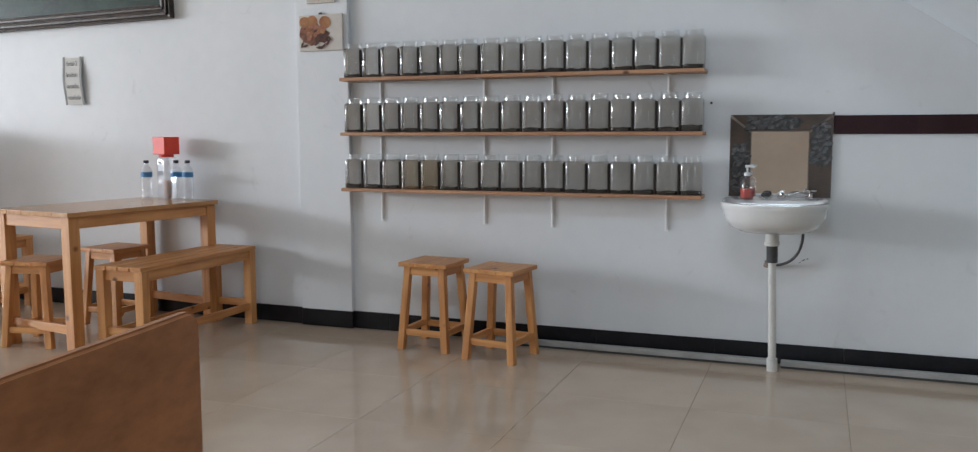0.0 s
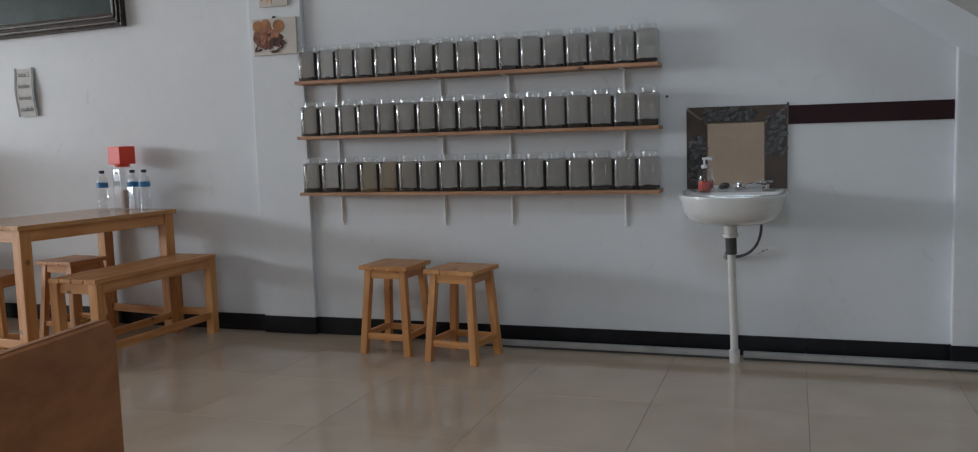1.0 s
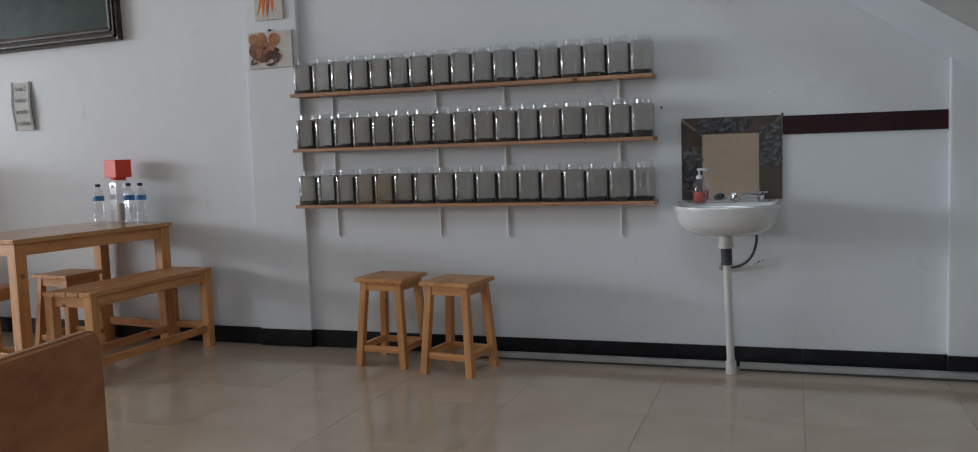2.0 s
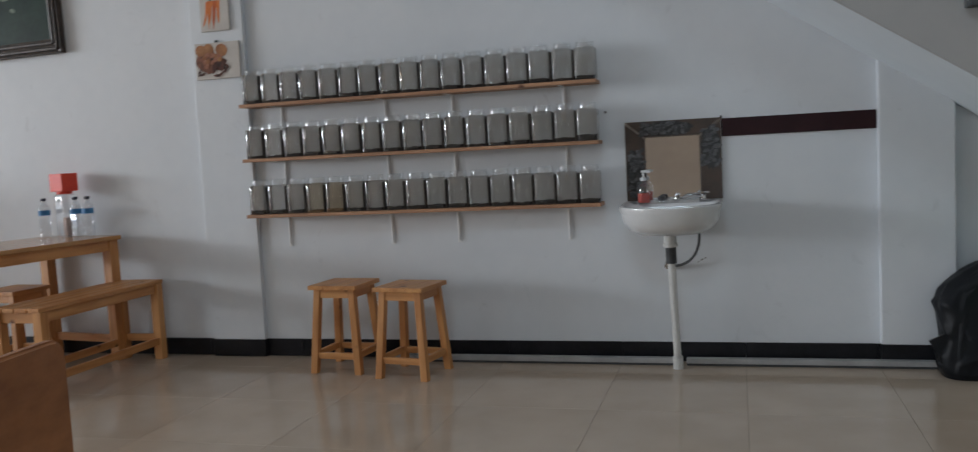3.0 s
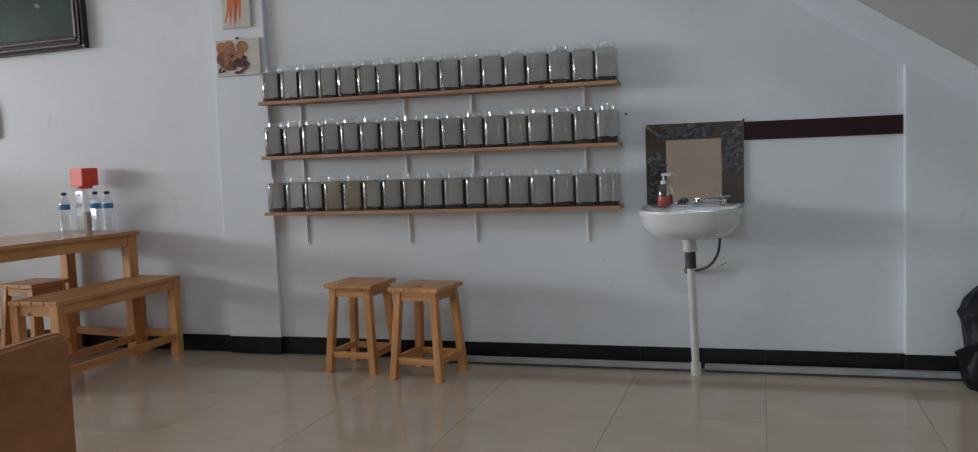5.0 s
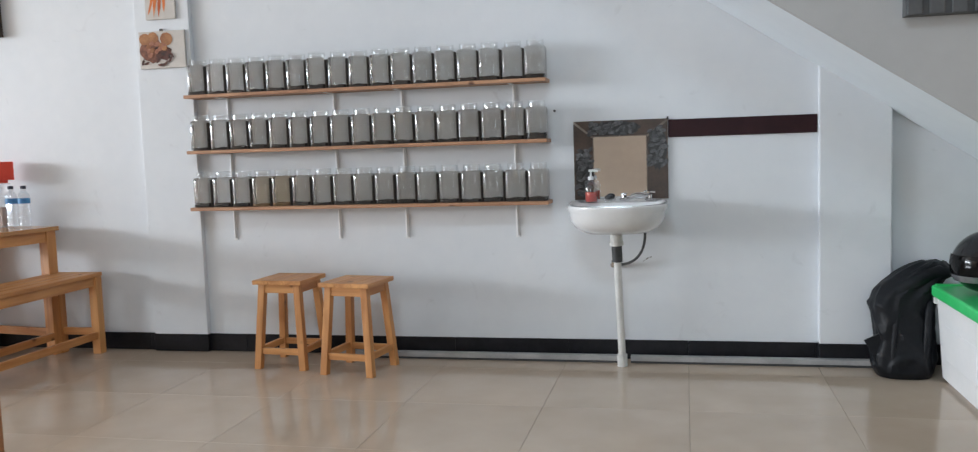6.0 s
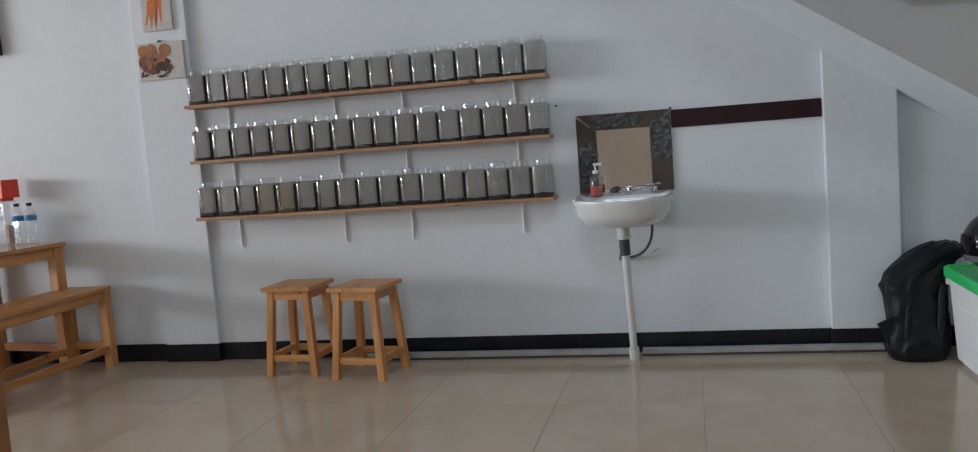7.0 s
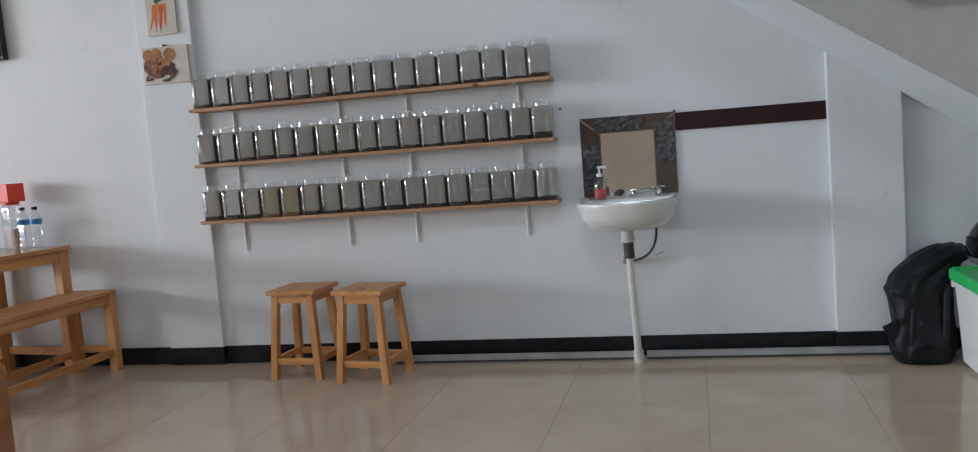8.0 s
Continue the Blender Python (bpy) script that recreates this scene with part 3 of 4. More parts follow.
def shelf(z, label):
    ob = thing("wall_shelf", label, "shelf", (0, 0, z), 0, "jar shelves")
    part("board", box((SX0, -0.15, -0.018), (SX1, -0.006, 0.0), 0.002), SHELF_WOOD, ob)
    for x in (-1.905, -1.288, -0.910, -0.316):
        bm = box((x - 0.010, -0.004, -0.192), (x + 0.010, -0.0005, -0.0185), 0.001, 1)
        bracket = part("bracket", bm, WHITE_STEEL, ob, "thin white steel shelf bracket")
        part("arm", box((x - 0.010, -0.125, -0.0215), (x + 0.010, -0.0045, -0.0185), 0.001, 1), WHITE_STEEL, bracket)
        part("rib", box((x - 0.003, -0.0125, -0.180), (x + 0.003, -0.0045, -0.022), 0.001, 1), WHITE_STEEL, bracket)


for z, l in zip(SHELF_Z, ("upper pine wall shelf holding a row of water jars", "middle pine wall shelf holding a row of water jars", "lowest pine wall shelf holding a row of water jars")):
    shelf(z, l)


def jar_mesh():
    prof = [(0.045, 0.0), (0.0502, 0.002), (0.0518, 0.008), (0.0518, 0.145), (0.0508, 0.151), (0.0475, 0.1565), (0.042, 0.1585)]
    return lathe(prof, 72, 0.28)


def neck_mesh():
    prof = [(0.0415, 0.1590), (0.0415, 0.166), (0.044, 0.168), (0.044, 0.172), (0.042, 0.174), (0.042, 0.187), (0.0408, 0.189)]
    return lathe(prof, 40, 0.0, False)


def jar(at, turn, label, depth, amber):
    ob = thing("jar", label, "jar", at, turn, "water jars on the shelves")
    body = part("body", jar_mesh(), JAR_GLASS_AMBER if amber else JAR_GLASS, ob, smooth=True)
    part("neck", neck_mesh(), NECK_PLASTIC, body, smooth=True)
    rnd = random.Random(int(1000 * (at[0] + 3 * at[2])))
    bm = bmesh.new()
    n = 9
    g = [[bm.verts.new((-0.044 + 0.088 * i / n, -0.044 + 0.088 * j / n, 0.004 + depth * rnd.uniform(0.75, 1.15) + 0.002 * math.sin(i * 0.9 + at[0] * 9))) for j in range(n + 1)] for i in range(n + 1)]
    lo = [[bm.verts.new((-0.044 + 0.088 * i / n, -0.044 + 0.088 * j / n, 0.002)) for j in range(n + 1)] for i in range(n + 1)]
    for i in range(n):
        for j in range(n):
            bm.faces.new((g[i][j], g[i + 1][j], g[i + 1][j + 1], g[i][j + 1]))
            bm.faces.new((lo[i][j + 1], lo[i + 1][j + 1], lo[i + 1][j], lo[i][j]))
        bm.faces.new((lo[i][0], lo[i + 1][0], g[i + 1][0], g[i][0]))
        bm.faces.new((lo[i + 1][n], lo[i][n], g[i][n], g[i + 1][n]))
        bm.faces.new((lo[0][i + 1], lo[0][i], g[0][i], g[0][i + 1]))
        bm.faces.new((lo[n][i], lo[n][i + 1], g[n][i + 1], g[n][i]))
    part("gravel", bm, BROWN_SILT if amber else GRAVEL, ob, "thin brown silt" if amber else "black gravel bed")
    return ob


def divider(x, z):
    ob = thing("divider_card", "dark brown card standing between two jars", "card", (x, -0.086, z), 0, "cards between the jars")
    part("sheet", box((-0.0016, -0.047, 0.0), (0.0016, 0.034, 0.148), 0.0005, 1), CARD, ob)


def jars():
    rnd = random.Random(5)
    pitch = (JX1 - JX0) / 17
    for row, z in enumerate(SHELF_Z):
        for i in range(17):
            x = JX0 + pitch * (i + 0.5)
            amber = row == 2 and i in (3, 4)
            if i:
                divider(x - pitch / 2, z + 0.0008)
            deep = rnd.choice((0.010, 0.012, 0.014, 0.017))
            if row == 1 and i == 16:
                deep = 0.026
            label = "square clear jar of amber water with silt" if amber else "square clear jar of water over black gravel"
            jar((x + rnd.uniform(-0.002, 0.002), -0.088 + rnd.uniform(-0.004, 0.004), z + 0.0008), rnd.uniform(-2.5, 2.5), label, deep, amber)


jars()


# ---------------- washbasin corner ----------------
def basin():
    ob = thing("washbasin", "white ceramic wall-hung washbasin with a round bowl", "washbasin", (0.203, 0, 0))
    n = 48
    bm = bmesh.new()

    def ring(rx, ry, back, z, dz=0.0):
        out = []
        for i in range(n):
            a = 2 * math.pi * i / n
            c, s = math.cos(a), math.sin(a)
            x = rx * (abs(c) ** 0.8) * (1 if c >= 0 else -1)
            y = -0.17 - ry * s if s >= 0 else -0.17 + (0.17 - back) * min(1.0, abs(s) * 1.9) ** 0.8
            out.append(bm.verts.new((x, y, z + dz * (1 if s < 0 else 0))))
        return out

    rings = [ring(0.085, 0.090, 0.05, 0.659), ring(0.155, 0.155, 0.02, 0.666), ring(0.200, 0.205, 0.006, 0.690), ring(0.225, 0.235, 0.003, 0.728), ring(0.231, 0.245, 0.003, 0.764),
             ring(0.232, 0.246, 0.003, 0.768),
             ring(0.242, 0.256, 0.003, 0.790), ring(0.240, 0.254, 0.003, 0.800, 0.006), ring(0.228, 0.240, 0.012, 0.804, 0.008), ring(0.216, 0.226, 0.085, 0.800), ring(0.205, 0.214, 0.095, 0.782),
             ring(0.18, 0.18, 0.105, 0.73), ring(0.12, 0.12, 0.12, 0.69), ring(0.03, 0.03, 0.14, 0.680)]
    for a, b in zip(rings, rings[1:]):
        for i in range(n):
            j = (i + 1) % n
            bm.faces.new((a[i], a[j], b[j], b[i]))
    bm.faces.new(rings[0][::-1])
    bm.faces.new(rings[-1])
    bmesh.ops.recalc_face_normals(bm, faces=bm.faces[:])
    part("bowl", bm, CERAMIC, ob, smooth=True)
    part("drain_ring", lathe([(0.018, 0.6805), (0.026, 0.681), (0.026, 0.684), (0.018, 0.6845)], 24), CHROME, ob).location = (0, -0.155, 0)
    # tap: body, spout and cross handle
    tap = part("tap", lathe([(0.022, 0.8085), (0.022, 0.815), (0.014, 0.818), (0.013, 0.833), (0.016, 0.836), (0.010, 0.841)], 24), CHROME, ob, "chrome tap", True)
    tap.location = (0.150, -0.05, 0)
    spout = part("spout", tube(curve_points((0.150, -0.05, 0.824), (0.12, -0.07, 0.832), (0.08, -0.095, 0.836), (0.055, -0.11, 0.822)), 0.009), CHROME, ob, smooth=True)
    handles = [part("handle", tube([(0.123, -0.055, 0.847), (0.177, -0.045, 0.847)], 0.006), CHROME, tap, smooth=True),
               part("handle", tube([(0.145, -0.077, 0.847), (0.155, -0.023, 0.847)], 0.006), CHROME, tap, smooth=True)]
    for ob2 in (spout, *handles):
        ob2.parent = tap
        ob2.location = (-0.150, 0.05, 0)


basin()


def waste():
    ob = thing("waste_pipe", "white plastic waste pipe with a grey rubber coupling", "pipe", (0, 0, 0))
    top, bot = Vector((0.197, -0.185, 0)), Vector((0.214, -0.150, 0))

    def at(z):
        return (top + (bot - top) * (1 - z / 0.66)).to_tuple()[:2] + (z,)

    part("trap_cup", tube([at(0.6545), at(0.62), at(0.617)], 0.030, 24), PVC, ob, smooth=True)
    part("trap_nut", tube([at(0.6165), at(0.600)], 0.034, 24), PVC, ob, smooth=True)
    part("coupling", tube([at(0.5995), at(0.535), at(0.520)], 0.025, 24), GREY_RUBBER, ob, "dark grey rubber coupling", True)
    part("pipe", tube([at(0.5195), at(0.3), at(0.001)], 0.0180, 24), PVC, ob, smooth=True)
    part("foot_socket", tube([at(0.06), at(0.001)], 0.0245, 24), PVC, ob, smooth=True)


waste()


def hose():
    ob = thing("supply_hose", "grey flexible water hose from the basin to the wall", "hose", (0, 0, 0))
    part("hose", tube(curve_points((0.330, -0.085, 0.664), (0.335, -0.09, 0.55), (0.280, -0.06, 0.480), (0.168, -0.0125, 0.484), 20), 0.0065), GREY_RUBBER, ob, smooth=True)
    valve = part("valve", tube([(0.168, -0.030, 0.484), (0.168, -0.0006, 0.484)], 0.014, 16), CHROME, ob, smooth=True)
    part("valve_handle", box((0.160, -0.044, 0.474), (0.176, -0.0305, 0.510), 0.003), CHROME, valve)


hose()


def wall_mirror():
    x0, x1, z0, z1 = -0.018, 0.444, 0.812, 1.203
    a0, a1, b1 = 0.080, 0.341, 1.124
    ob = thing("wall_mirror", "square mirror in a brown tile frame printed with grey pebbles", "mirror", (0, 0, 0))
    y0, y1 = -0.014, -0.0006
    part("backing", box((x0, y1 - 0.004, z0), (x1, y1, z1)), GROUT_CREAM, ob)
    part("mirror_glass", box((a0, y0 + 0.001, z0 + 0.001), (a1, y1 - 0.0045, b1), 0.001, 1), MIRROR, ob, "clear mirror glass")
    frames = ([(x0, z0), (a0 - 0.003, z0), (a0 - 0.003, b1 - 0.008), (x0, z1 - 0.012)], [(x1, z0), (a1 + 0.003, z0), (a1 + 0.003, b1 - 0.008), (x1, z1 - 0.012)],
              [(x0 + 0.004, z1), (a0 - 0.001, b1 + 0.003), ((a0 + a1) / 2 - 0.0025, b1 + 0.003), ((a0 + a1) / 2 - 0.0025, z1)], [(x1 - 0.004, z1), (a1 + 0.001, b1 + 0.003), ((a0 + a1) / 2 + 0.0025, b1 + 0.003), ((a0 + a1) / 2 + 0.0025, z1)])
    for f in frames:
        part("tile", slab(f, y0, y1 - 0.0045), MIRROR_BROWN, ob)
    rnd = random.Random(3)
    bm = bmesh.new()
    for outline in (oval(0.030, 0.955, 0.044, 0.100, 0, 28, 0.12, rnd), oval(0.185, 1.164, 0.125, 0.034, 0, 28, 0.08, rnd), oval(0.392, 1.060, 0.044, 0.105, 0, 28, 0.12, rnd)):
        ring = []
        for px, pz in outline:
            px, pz = min(max(px, x0 + 0.003), x1 - 0.003), min(pz, z1 - 0.003)
            if pz < b1:
                px = min(px, a0 - 0.006) if px < 0.2 else max(px, a1 + 0.006)
            else:
                pz = max(pz, b1 + 0.006)
            ring.append(bm.verts.new((px, y0 - 0.0004, pz)))
        bm.faces.new(ring)
    bmesh.ops.remove_doubles(bm, verts=bm.verts[:], dist=0.0004)
    part("dark_print", bm, PRINT_BLACK, ob, "near-black ground of the pebble pattern")
    bm = bmesh.new()
    spots = []
    for cx, cz, wx, wz, cnt in ((0.030, 0.965, 0.044, 0.100, 85), (0.180, 1.164, 0.115, 0.034, 90), (0.394, 1.070, 0.046, 0.098, 90), (0.03, 0.87, 0.04, 0.04, 14)):
        for i in range(cnt):
            x, z = cx + rnd.uniform(-wx, wx), cz + rnd.uniform(-wz, wz)
            if x0 + 0.012 < x < x1 - 0.012 and z < z1 - 0.012 and not (a0 - 0.014 < x < a1 + 0.014 and z < b1 + 0.012) and all((x - u) ** 2 + (z - v) ** 2 > 0.0125 ** 2 for u, v in spots):
                spots.append((x, z))
    for x, z in spots:
        r, e, tilt = rnd.uniform(0.014, 0.022), rnd.uniform(0.45, 0.65), rnd.uniform(-0.4, 1.2)
        up = rnd.uniform(0.0008, 0.004)
        f = [bm.verts.new((px, y0 - up, pz)) for px, pz in oval(x, z, r * 0.8, r * e * 0.8, tilt, 10)]
        g = [bm.verts.new((px, y0 + 0.0005, pz)) for px, pz in oval(x, z, r, r * e, tilt, 10)]
        bm.faces.new(f)
        for i in range(10):
            bm.faces.new((g[i], g[(i + 1) % 10], f[(i + 1) % 10], f[i]))
    bmesh.ops.recalc_face_normals(bm, faces=bm.faces[:])
    tagged(part("pebble_print", bm, STONE_GREY, ob, "grey pebble pattern"), kind="stuff")


wall_mirror()

clip = put("mirror_clip", box((0.440, -0.019, 1.198), (0.450, -0.0145, 1.212), 0.001, 1), DARK_GREY)
tagged(clip, "small dark clip on the mirror corner", "clip")


def soap_bottle():
    ob = thing("soap_dispenser", "clear pump bottle half full of red liquid soap", "soap dispenser", (0.072, -0.085, 0.8065))
    part("bottle", lathe([(0.028, 0.0), (0.031, 0.004), (0.031, 0.075), (0.026, 0.090), (0.013, 0.100), (0.012, 0.108)], 32), BOTTLE_PLASTIC, ob, smooth=True)
    part("soap", lathe([(0.027, 0.002), (0.0295, 0.005), (0.0295, 0.048)], 32), SOAP, ob, "red liquid soap", True)
    part("collar", lathe([(0.0145, 0.1085), (0.0145, 0.122), (0.008, 0.126)], 24), WHITE_PLASTIC, ob, smooth=True)
    stem = part("pump_stem", lathe([(0.005, 0.1265), (0.005, 0.148)], 16), WHITE_PLASTIC, ob, smooth=True)
    part("pump_head", tube([(-0.010, 0, 0.153), (0.014, 0, 0.154), (0.034, 0, 0.150)], 0.0065), WHITE_PLASTIC, stem, smooth=True)


soap_bottle()


# dish and plug are added for unclear shapes, taken partly for mirror reflections
def added_soap_dish():
    ob = thing("added_soap_dish", "small clear soap dish with a grey scrubber, added on the washbasin", "soap dish", (0.158, -0.075, 0.8085))
    part("dish", lathe([(0.026, 0.0), (0.031, 0.003), (0.034, 0.012), (0.032, 0.012), (0.026, 0.005)], 28), NECK_PLASTIC, ob, smooth=True)
    bm = lathe([(0.012, 0.0055), (0.020, 0.010), (0.022, 0.018), (0.016, 0.027), (0.006, 0.030)], 20)
    for v in bm.verts:
        v.co.x *= 1 + 0.25 * noise.noise(v.co * 90)
        v.co.y *= 1 + 0.25 * noise.noise(v.co * 90 + Vector((4, 0, 0)))
    part("scrubber", bm, DARK_GREY, ob, "grey metal scrubber", True)


def plug():
    ob = thing("added_plug", "small chrome plug with a wing grip, added on the washbasin", "plug", (0.228, -0.070, 0.8085), 20)
    stem = part("stopper", lathe([(0.016, 0.0), (0.019, 0.004), (0.019, 0.010), (0.007, 0.013), (0.006, 0.026)], 24), CHROME, ob, smooth=True)
    part("grip", box((-0.013, -0.003, 0.0265), (0.013, 0.003, 0.032), 0.002), CHROME, stem)


added_soap_dish()
plug()

# small damp stains in the plaster beside the hose
rnd_stain = random.Random(12)
for x, z, q in ((0.335, 0.512, 0.008), (0.352, 0.519, 0.006), (0.318, 0.500, 0.005)):
    spot = put("wall_stain", slab(oval(x, z, q, q * 0.45, 0.5, 14, 0.3, rnd_stain), -0.0012, -0.0004), STAIN)
    tagged(spot, "small dark stain on the plaster beside the hose", "stain", group="stains on the wall")

# grey trunking along the floor
trunk = thing("floor_trunking", "grey metal cable trunking lying along the skirting", "trunking")
for x0, x1 in ((-1.30, 0.185), (0.250, 1.62)):
    part("lid", box((x0, -0.098, 0.012), (x1, -0.0585, 0.037), 0.002), TRUNKING, trunk)
    part("base", box((x0, -0.094, 0.0015), (x1, -0.0625, 0.0118)), GREY_RUBBER, trunk)

hook = put("wall_nail", tube([(-0.111, -0.012, 1.262), (-0.111, -0.0005, 1.262)], 0.006), DARK_GREY)
tagged(hook, "small dark nail in the plaster wall", "nail")


# ---------------- on the table ----------------
TABLE_Z = 0.7275


def water_bottle(at, turn, label):
    ob = thing("water_bottle", label, "bottle", at, turn, "plastic water bottles on the table")
    body = part("body", lathe([(0.026, 0.0), (0.032, 0.006), (0.032, 0.03), (0.0305, 0.034), (0.032, 0.038), (0.032, 0.06), (0.0305, 0.064), (0.032, 0.068), (0.032, 0.166), (0.027, 0.186), (0.014, 0.204), (0.013, 0.216)], 28), BOTTLE_PLASTIC, ob, smooth=True)
    part("label", lathe([(0.0326, 0.134), (0.0326, 0.163)], 28, 0, False), BLUE, body, "blue printed label band", True)
    part("cap", lathe([(0.0155, 0.2165), (0.0155, 0.232), (0.0145, 0.234)], 24), NAVY, ob, "dark blue screw cap", True)
    return ob


for x, y in ((-3.386, -0.200), (-3.222, -0.134), (-3.139, -0.133)):
    water_bottle((x, y, TABLE_Z), 20 * x, "clear plastic water bottle with a blue label on the table")


def canister():
    ob = thing("canister", "clear square canister under an oversized red lid", "canister", (-3.302, -0.120, TABLE_Z), -12)
    part("body", lathe([(0.040, 0.0), (0.045, 0.006), (0.045, 0.235), (0.042, 0.247), (0.038, 0.252)], 48, 0.6), BOTTLE_PLASTIC, ob, smooth=True)
    part("lid_neck", lathe([(0.043, 0.2525), (0.043, 0.268)], 32), RED, ob, smooth=True)
    part("lid", box((-0.054, -0.054, 0.2685), (0.054, 0.054, 0.373), 0.003), RED, ob, "big square red lid")
    part("sachet", box((-0.010, -0.022, 0.004), (0.026, 0.018, 0.115), 0.010), CARD_LIGHT, ob, "pale pinkish contents")


canister()


# ---------------- on the wall, to the west ----------------
def sign():
    ob = thing("paper_sign", "white paper sign with dark grey edge strips and four words", "sign", (-4.118, -0.002, 1.456), 0)
    w, h = 0.076, 0.149
    bm = bmesh.new()
    n = 16
    f = []
    for i in range(n + 1):
        u = i / n
        z = h - 2 * h * u
        y = -0.004 - 0.012 * math.sin(math.pi * u) ** 2 - 0.010 * u
        k = 0.020 * u
        f.append([bm.verts.new((-w + k, y, z)), bm.verts.new((w + k, y, z)), bm.verts.new((w + k, y + 0.0012, z)), bm.verts.new((-w + k, y + 0.0012, z))])
    for a, b in zip(f, f[1:]):
        for i in range(4):
            bm.faces.new((a[i], a[(i + 1) % 4], b[(i + 1) % 4], b[i]))
    bm.faces.new(f[0][::-1])
    bm.faces.new(f[-1])
    bmesh.ops.recalc_face_normals(bm, faces=bm.faces[:])
    part("sheet", bm, PAPER, ob)
    for side in (-1, 1):
        bm = bmesh.new()
        f = []
        for i in range(n + 1):
            u = i / n
            z = h + 0.006 - 2 * (h + 0.004) * u
            y = -0.0045 - 0.012 * math.sin(math.pi * u) ** 2 - 0.010 * u
            x = side * (w - 0.006) + 0.020 * u
            f.append([bm.verts.new((x - 0.008, y - 0.001, z)), bm.verts.new((x + 0.008, y - 0.001, z)), bm.verts.new((x + 0.008, y, z)), bm.verts.new((x - 0.008, y, z))])
        for a, b in zip(f, f[1:]):
            for i in range(4):
                bm.faces.new((a[i], a[(i + 1) % 4], b[(i + 1) % 4], b[i]))
        bmesh.ops.recalc_face_normals(bm, faces=bm.faces[:])
        part("edge_strip", bm, SIGN_EDGE, ob, "dark edge strip")
    for i, word in enumerate(("lantai 2", "lesehan", "karaoke", "mushola")):
        cu = bpy.data.curves.new("word", "FONT")
        cu.body, cu.size, cu.extrude, cu.align_x, cu.resolution_u = word, 0.046, 0.0002, "CENTER", 2
        tmp = bpy.data.objects.new("word", cu)
        scene.collection.objects.link(tmp)
        me = bpy.data.meshes.new_from_object(tmp.evaluated_get(bpy.context.evaluated_depsgraph_get()))
        bpy.data.objects.remove(tmp)
        me.materials.clear()
        me.materials.append(INK)
        u = (i + 0.6) / 4.15
        wd = new("word", me)
        wd.parent = ob
        wd.matrix_basis = pose(0.020 * u, -0.007 - 0.012 * math.sin(math.pi * u) ** 2 - 0.010 * u, h - 2 * h * u - 0.008, 90, 0, 0) @ Matrix.Diagonal((0.66, 0.95, 1, 1))


sign()


def painting():
    ob = thing("framed_painting", "dark green painting in a heavy dark carved frame", "painting", (-3.305, -0.003, 1.822), 0)
    ob.matrix_basis = pose(-3.300, -0.003, 1.815, 0, -1.1, 0)
    W, Hh, f = 1.62, 0.95, 0.085
    for name, o in (("frame_rail", [(-W, 0), (0, 0), (-f, f), (-W + f, f)]), ("frame_rail", [(-W, Hh), (0, Hh), (-f, Hh - f), (-W + f, Hh - f)]),
                    ("frame_stile", [(0, 0), (0, Hh), (-f, Hh - f), (-f, f)]), ("frame_stile", [(-W, 0), (-W, Hh), (-W + f, Hh - f), (-W + f, f)])):
        bm = slab(o, -0.045, 0.0)
        for v in bm.verts:
            if v.co.y < -0.02 and f - 0.001 < v.co.z < Hh - f + 0.001:
                v.co.y = -0.022
        part(name, bm, FRAME_BROWN, ob)
    for k in (0.018, 0.055):
        o = [(-W + k, k), (-k, k), (-k, k + 0.010), (-W + k, k + 0.010)]
        part("moulding", slab(o, -0.052 if k < 0.03 else -0.038, -0.015), FRAME_BROWN, ob)
        part("moulding", slab([(-k - 0.010, k), (-k, k), (-k, Hh - k), (-k - 0.010, Hh - k)], -0.052 if k < 0.03 else -0.038, -0.015), FRAME_BROWN, ob)
    part("canvas", box((-W + f - 0.002, -0.012, f - 0.002), (-f + 0.002, -0.004, Hh - f + 0.002)), CANVAS_GREEN, ob)
    rnd = random.Random(8)
    for cx, cz, r in ((-0.40, 0.375, 0.055), (-0.265, 0.39, 0.016), (-0.345, 0.28, 0.020), (-0.66, 0.34, 0.05)):
        bm = slab(oval(cx, cz, r, r * 0.6, rnd.uniform(-0.5, 0.5), 16, 0.15, rnd), -0.0135, -0.0125)
        part("painted_leaf", bm, PALE_GREEN, ob, "pale green painted leaf")


painting()


def print_panel(name_label, x0, x1, z0, z1):
    ob = thing("wall_print", name_label, "picture", ((x0 + x1) / 2, -0.036, (z0 + z1) / 2), 0, "food prints on the pillar")
    w, h = (x1 - x0) / 2, (z1 - z0) / 2
    part("panel", box((-w, -0.014, -h), (w, -0.0005, h), 0.0015, 1), CANVAS, ob)
    return ob, w, h


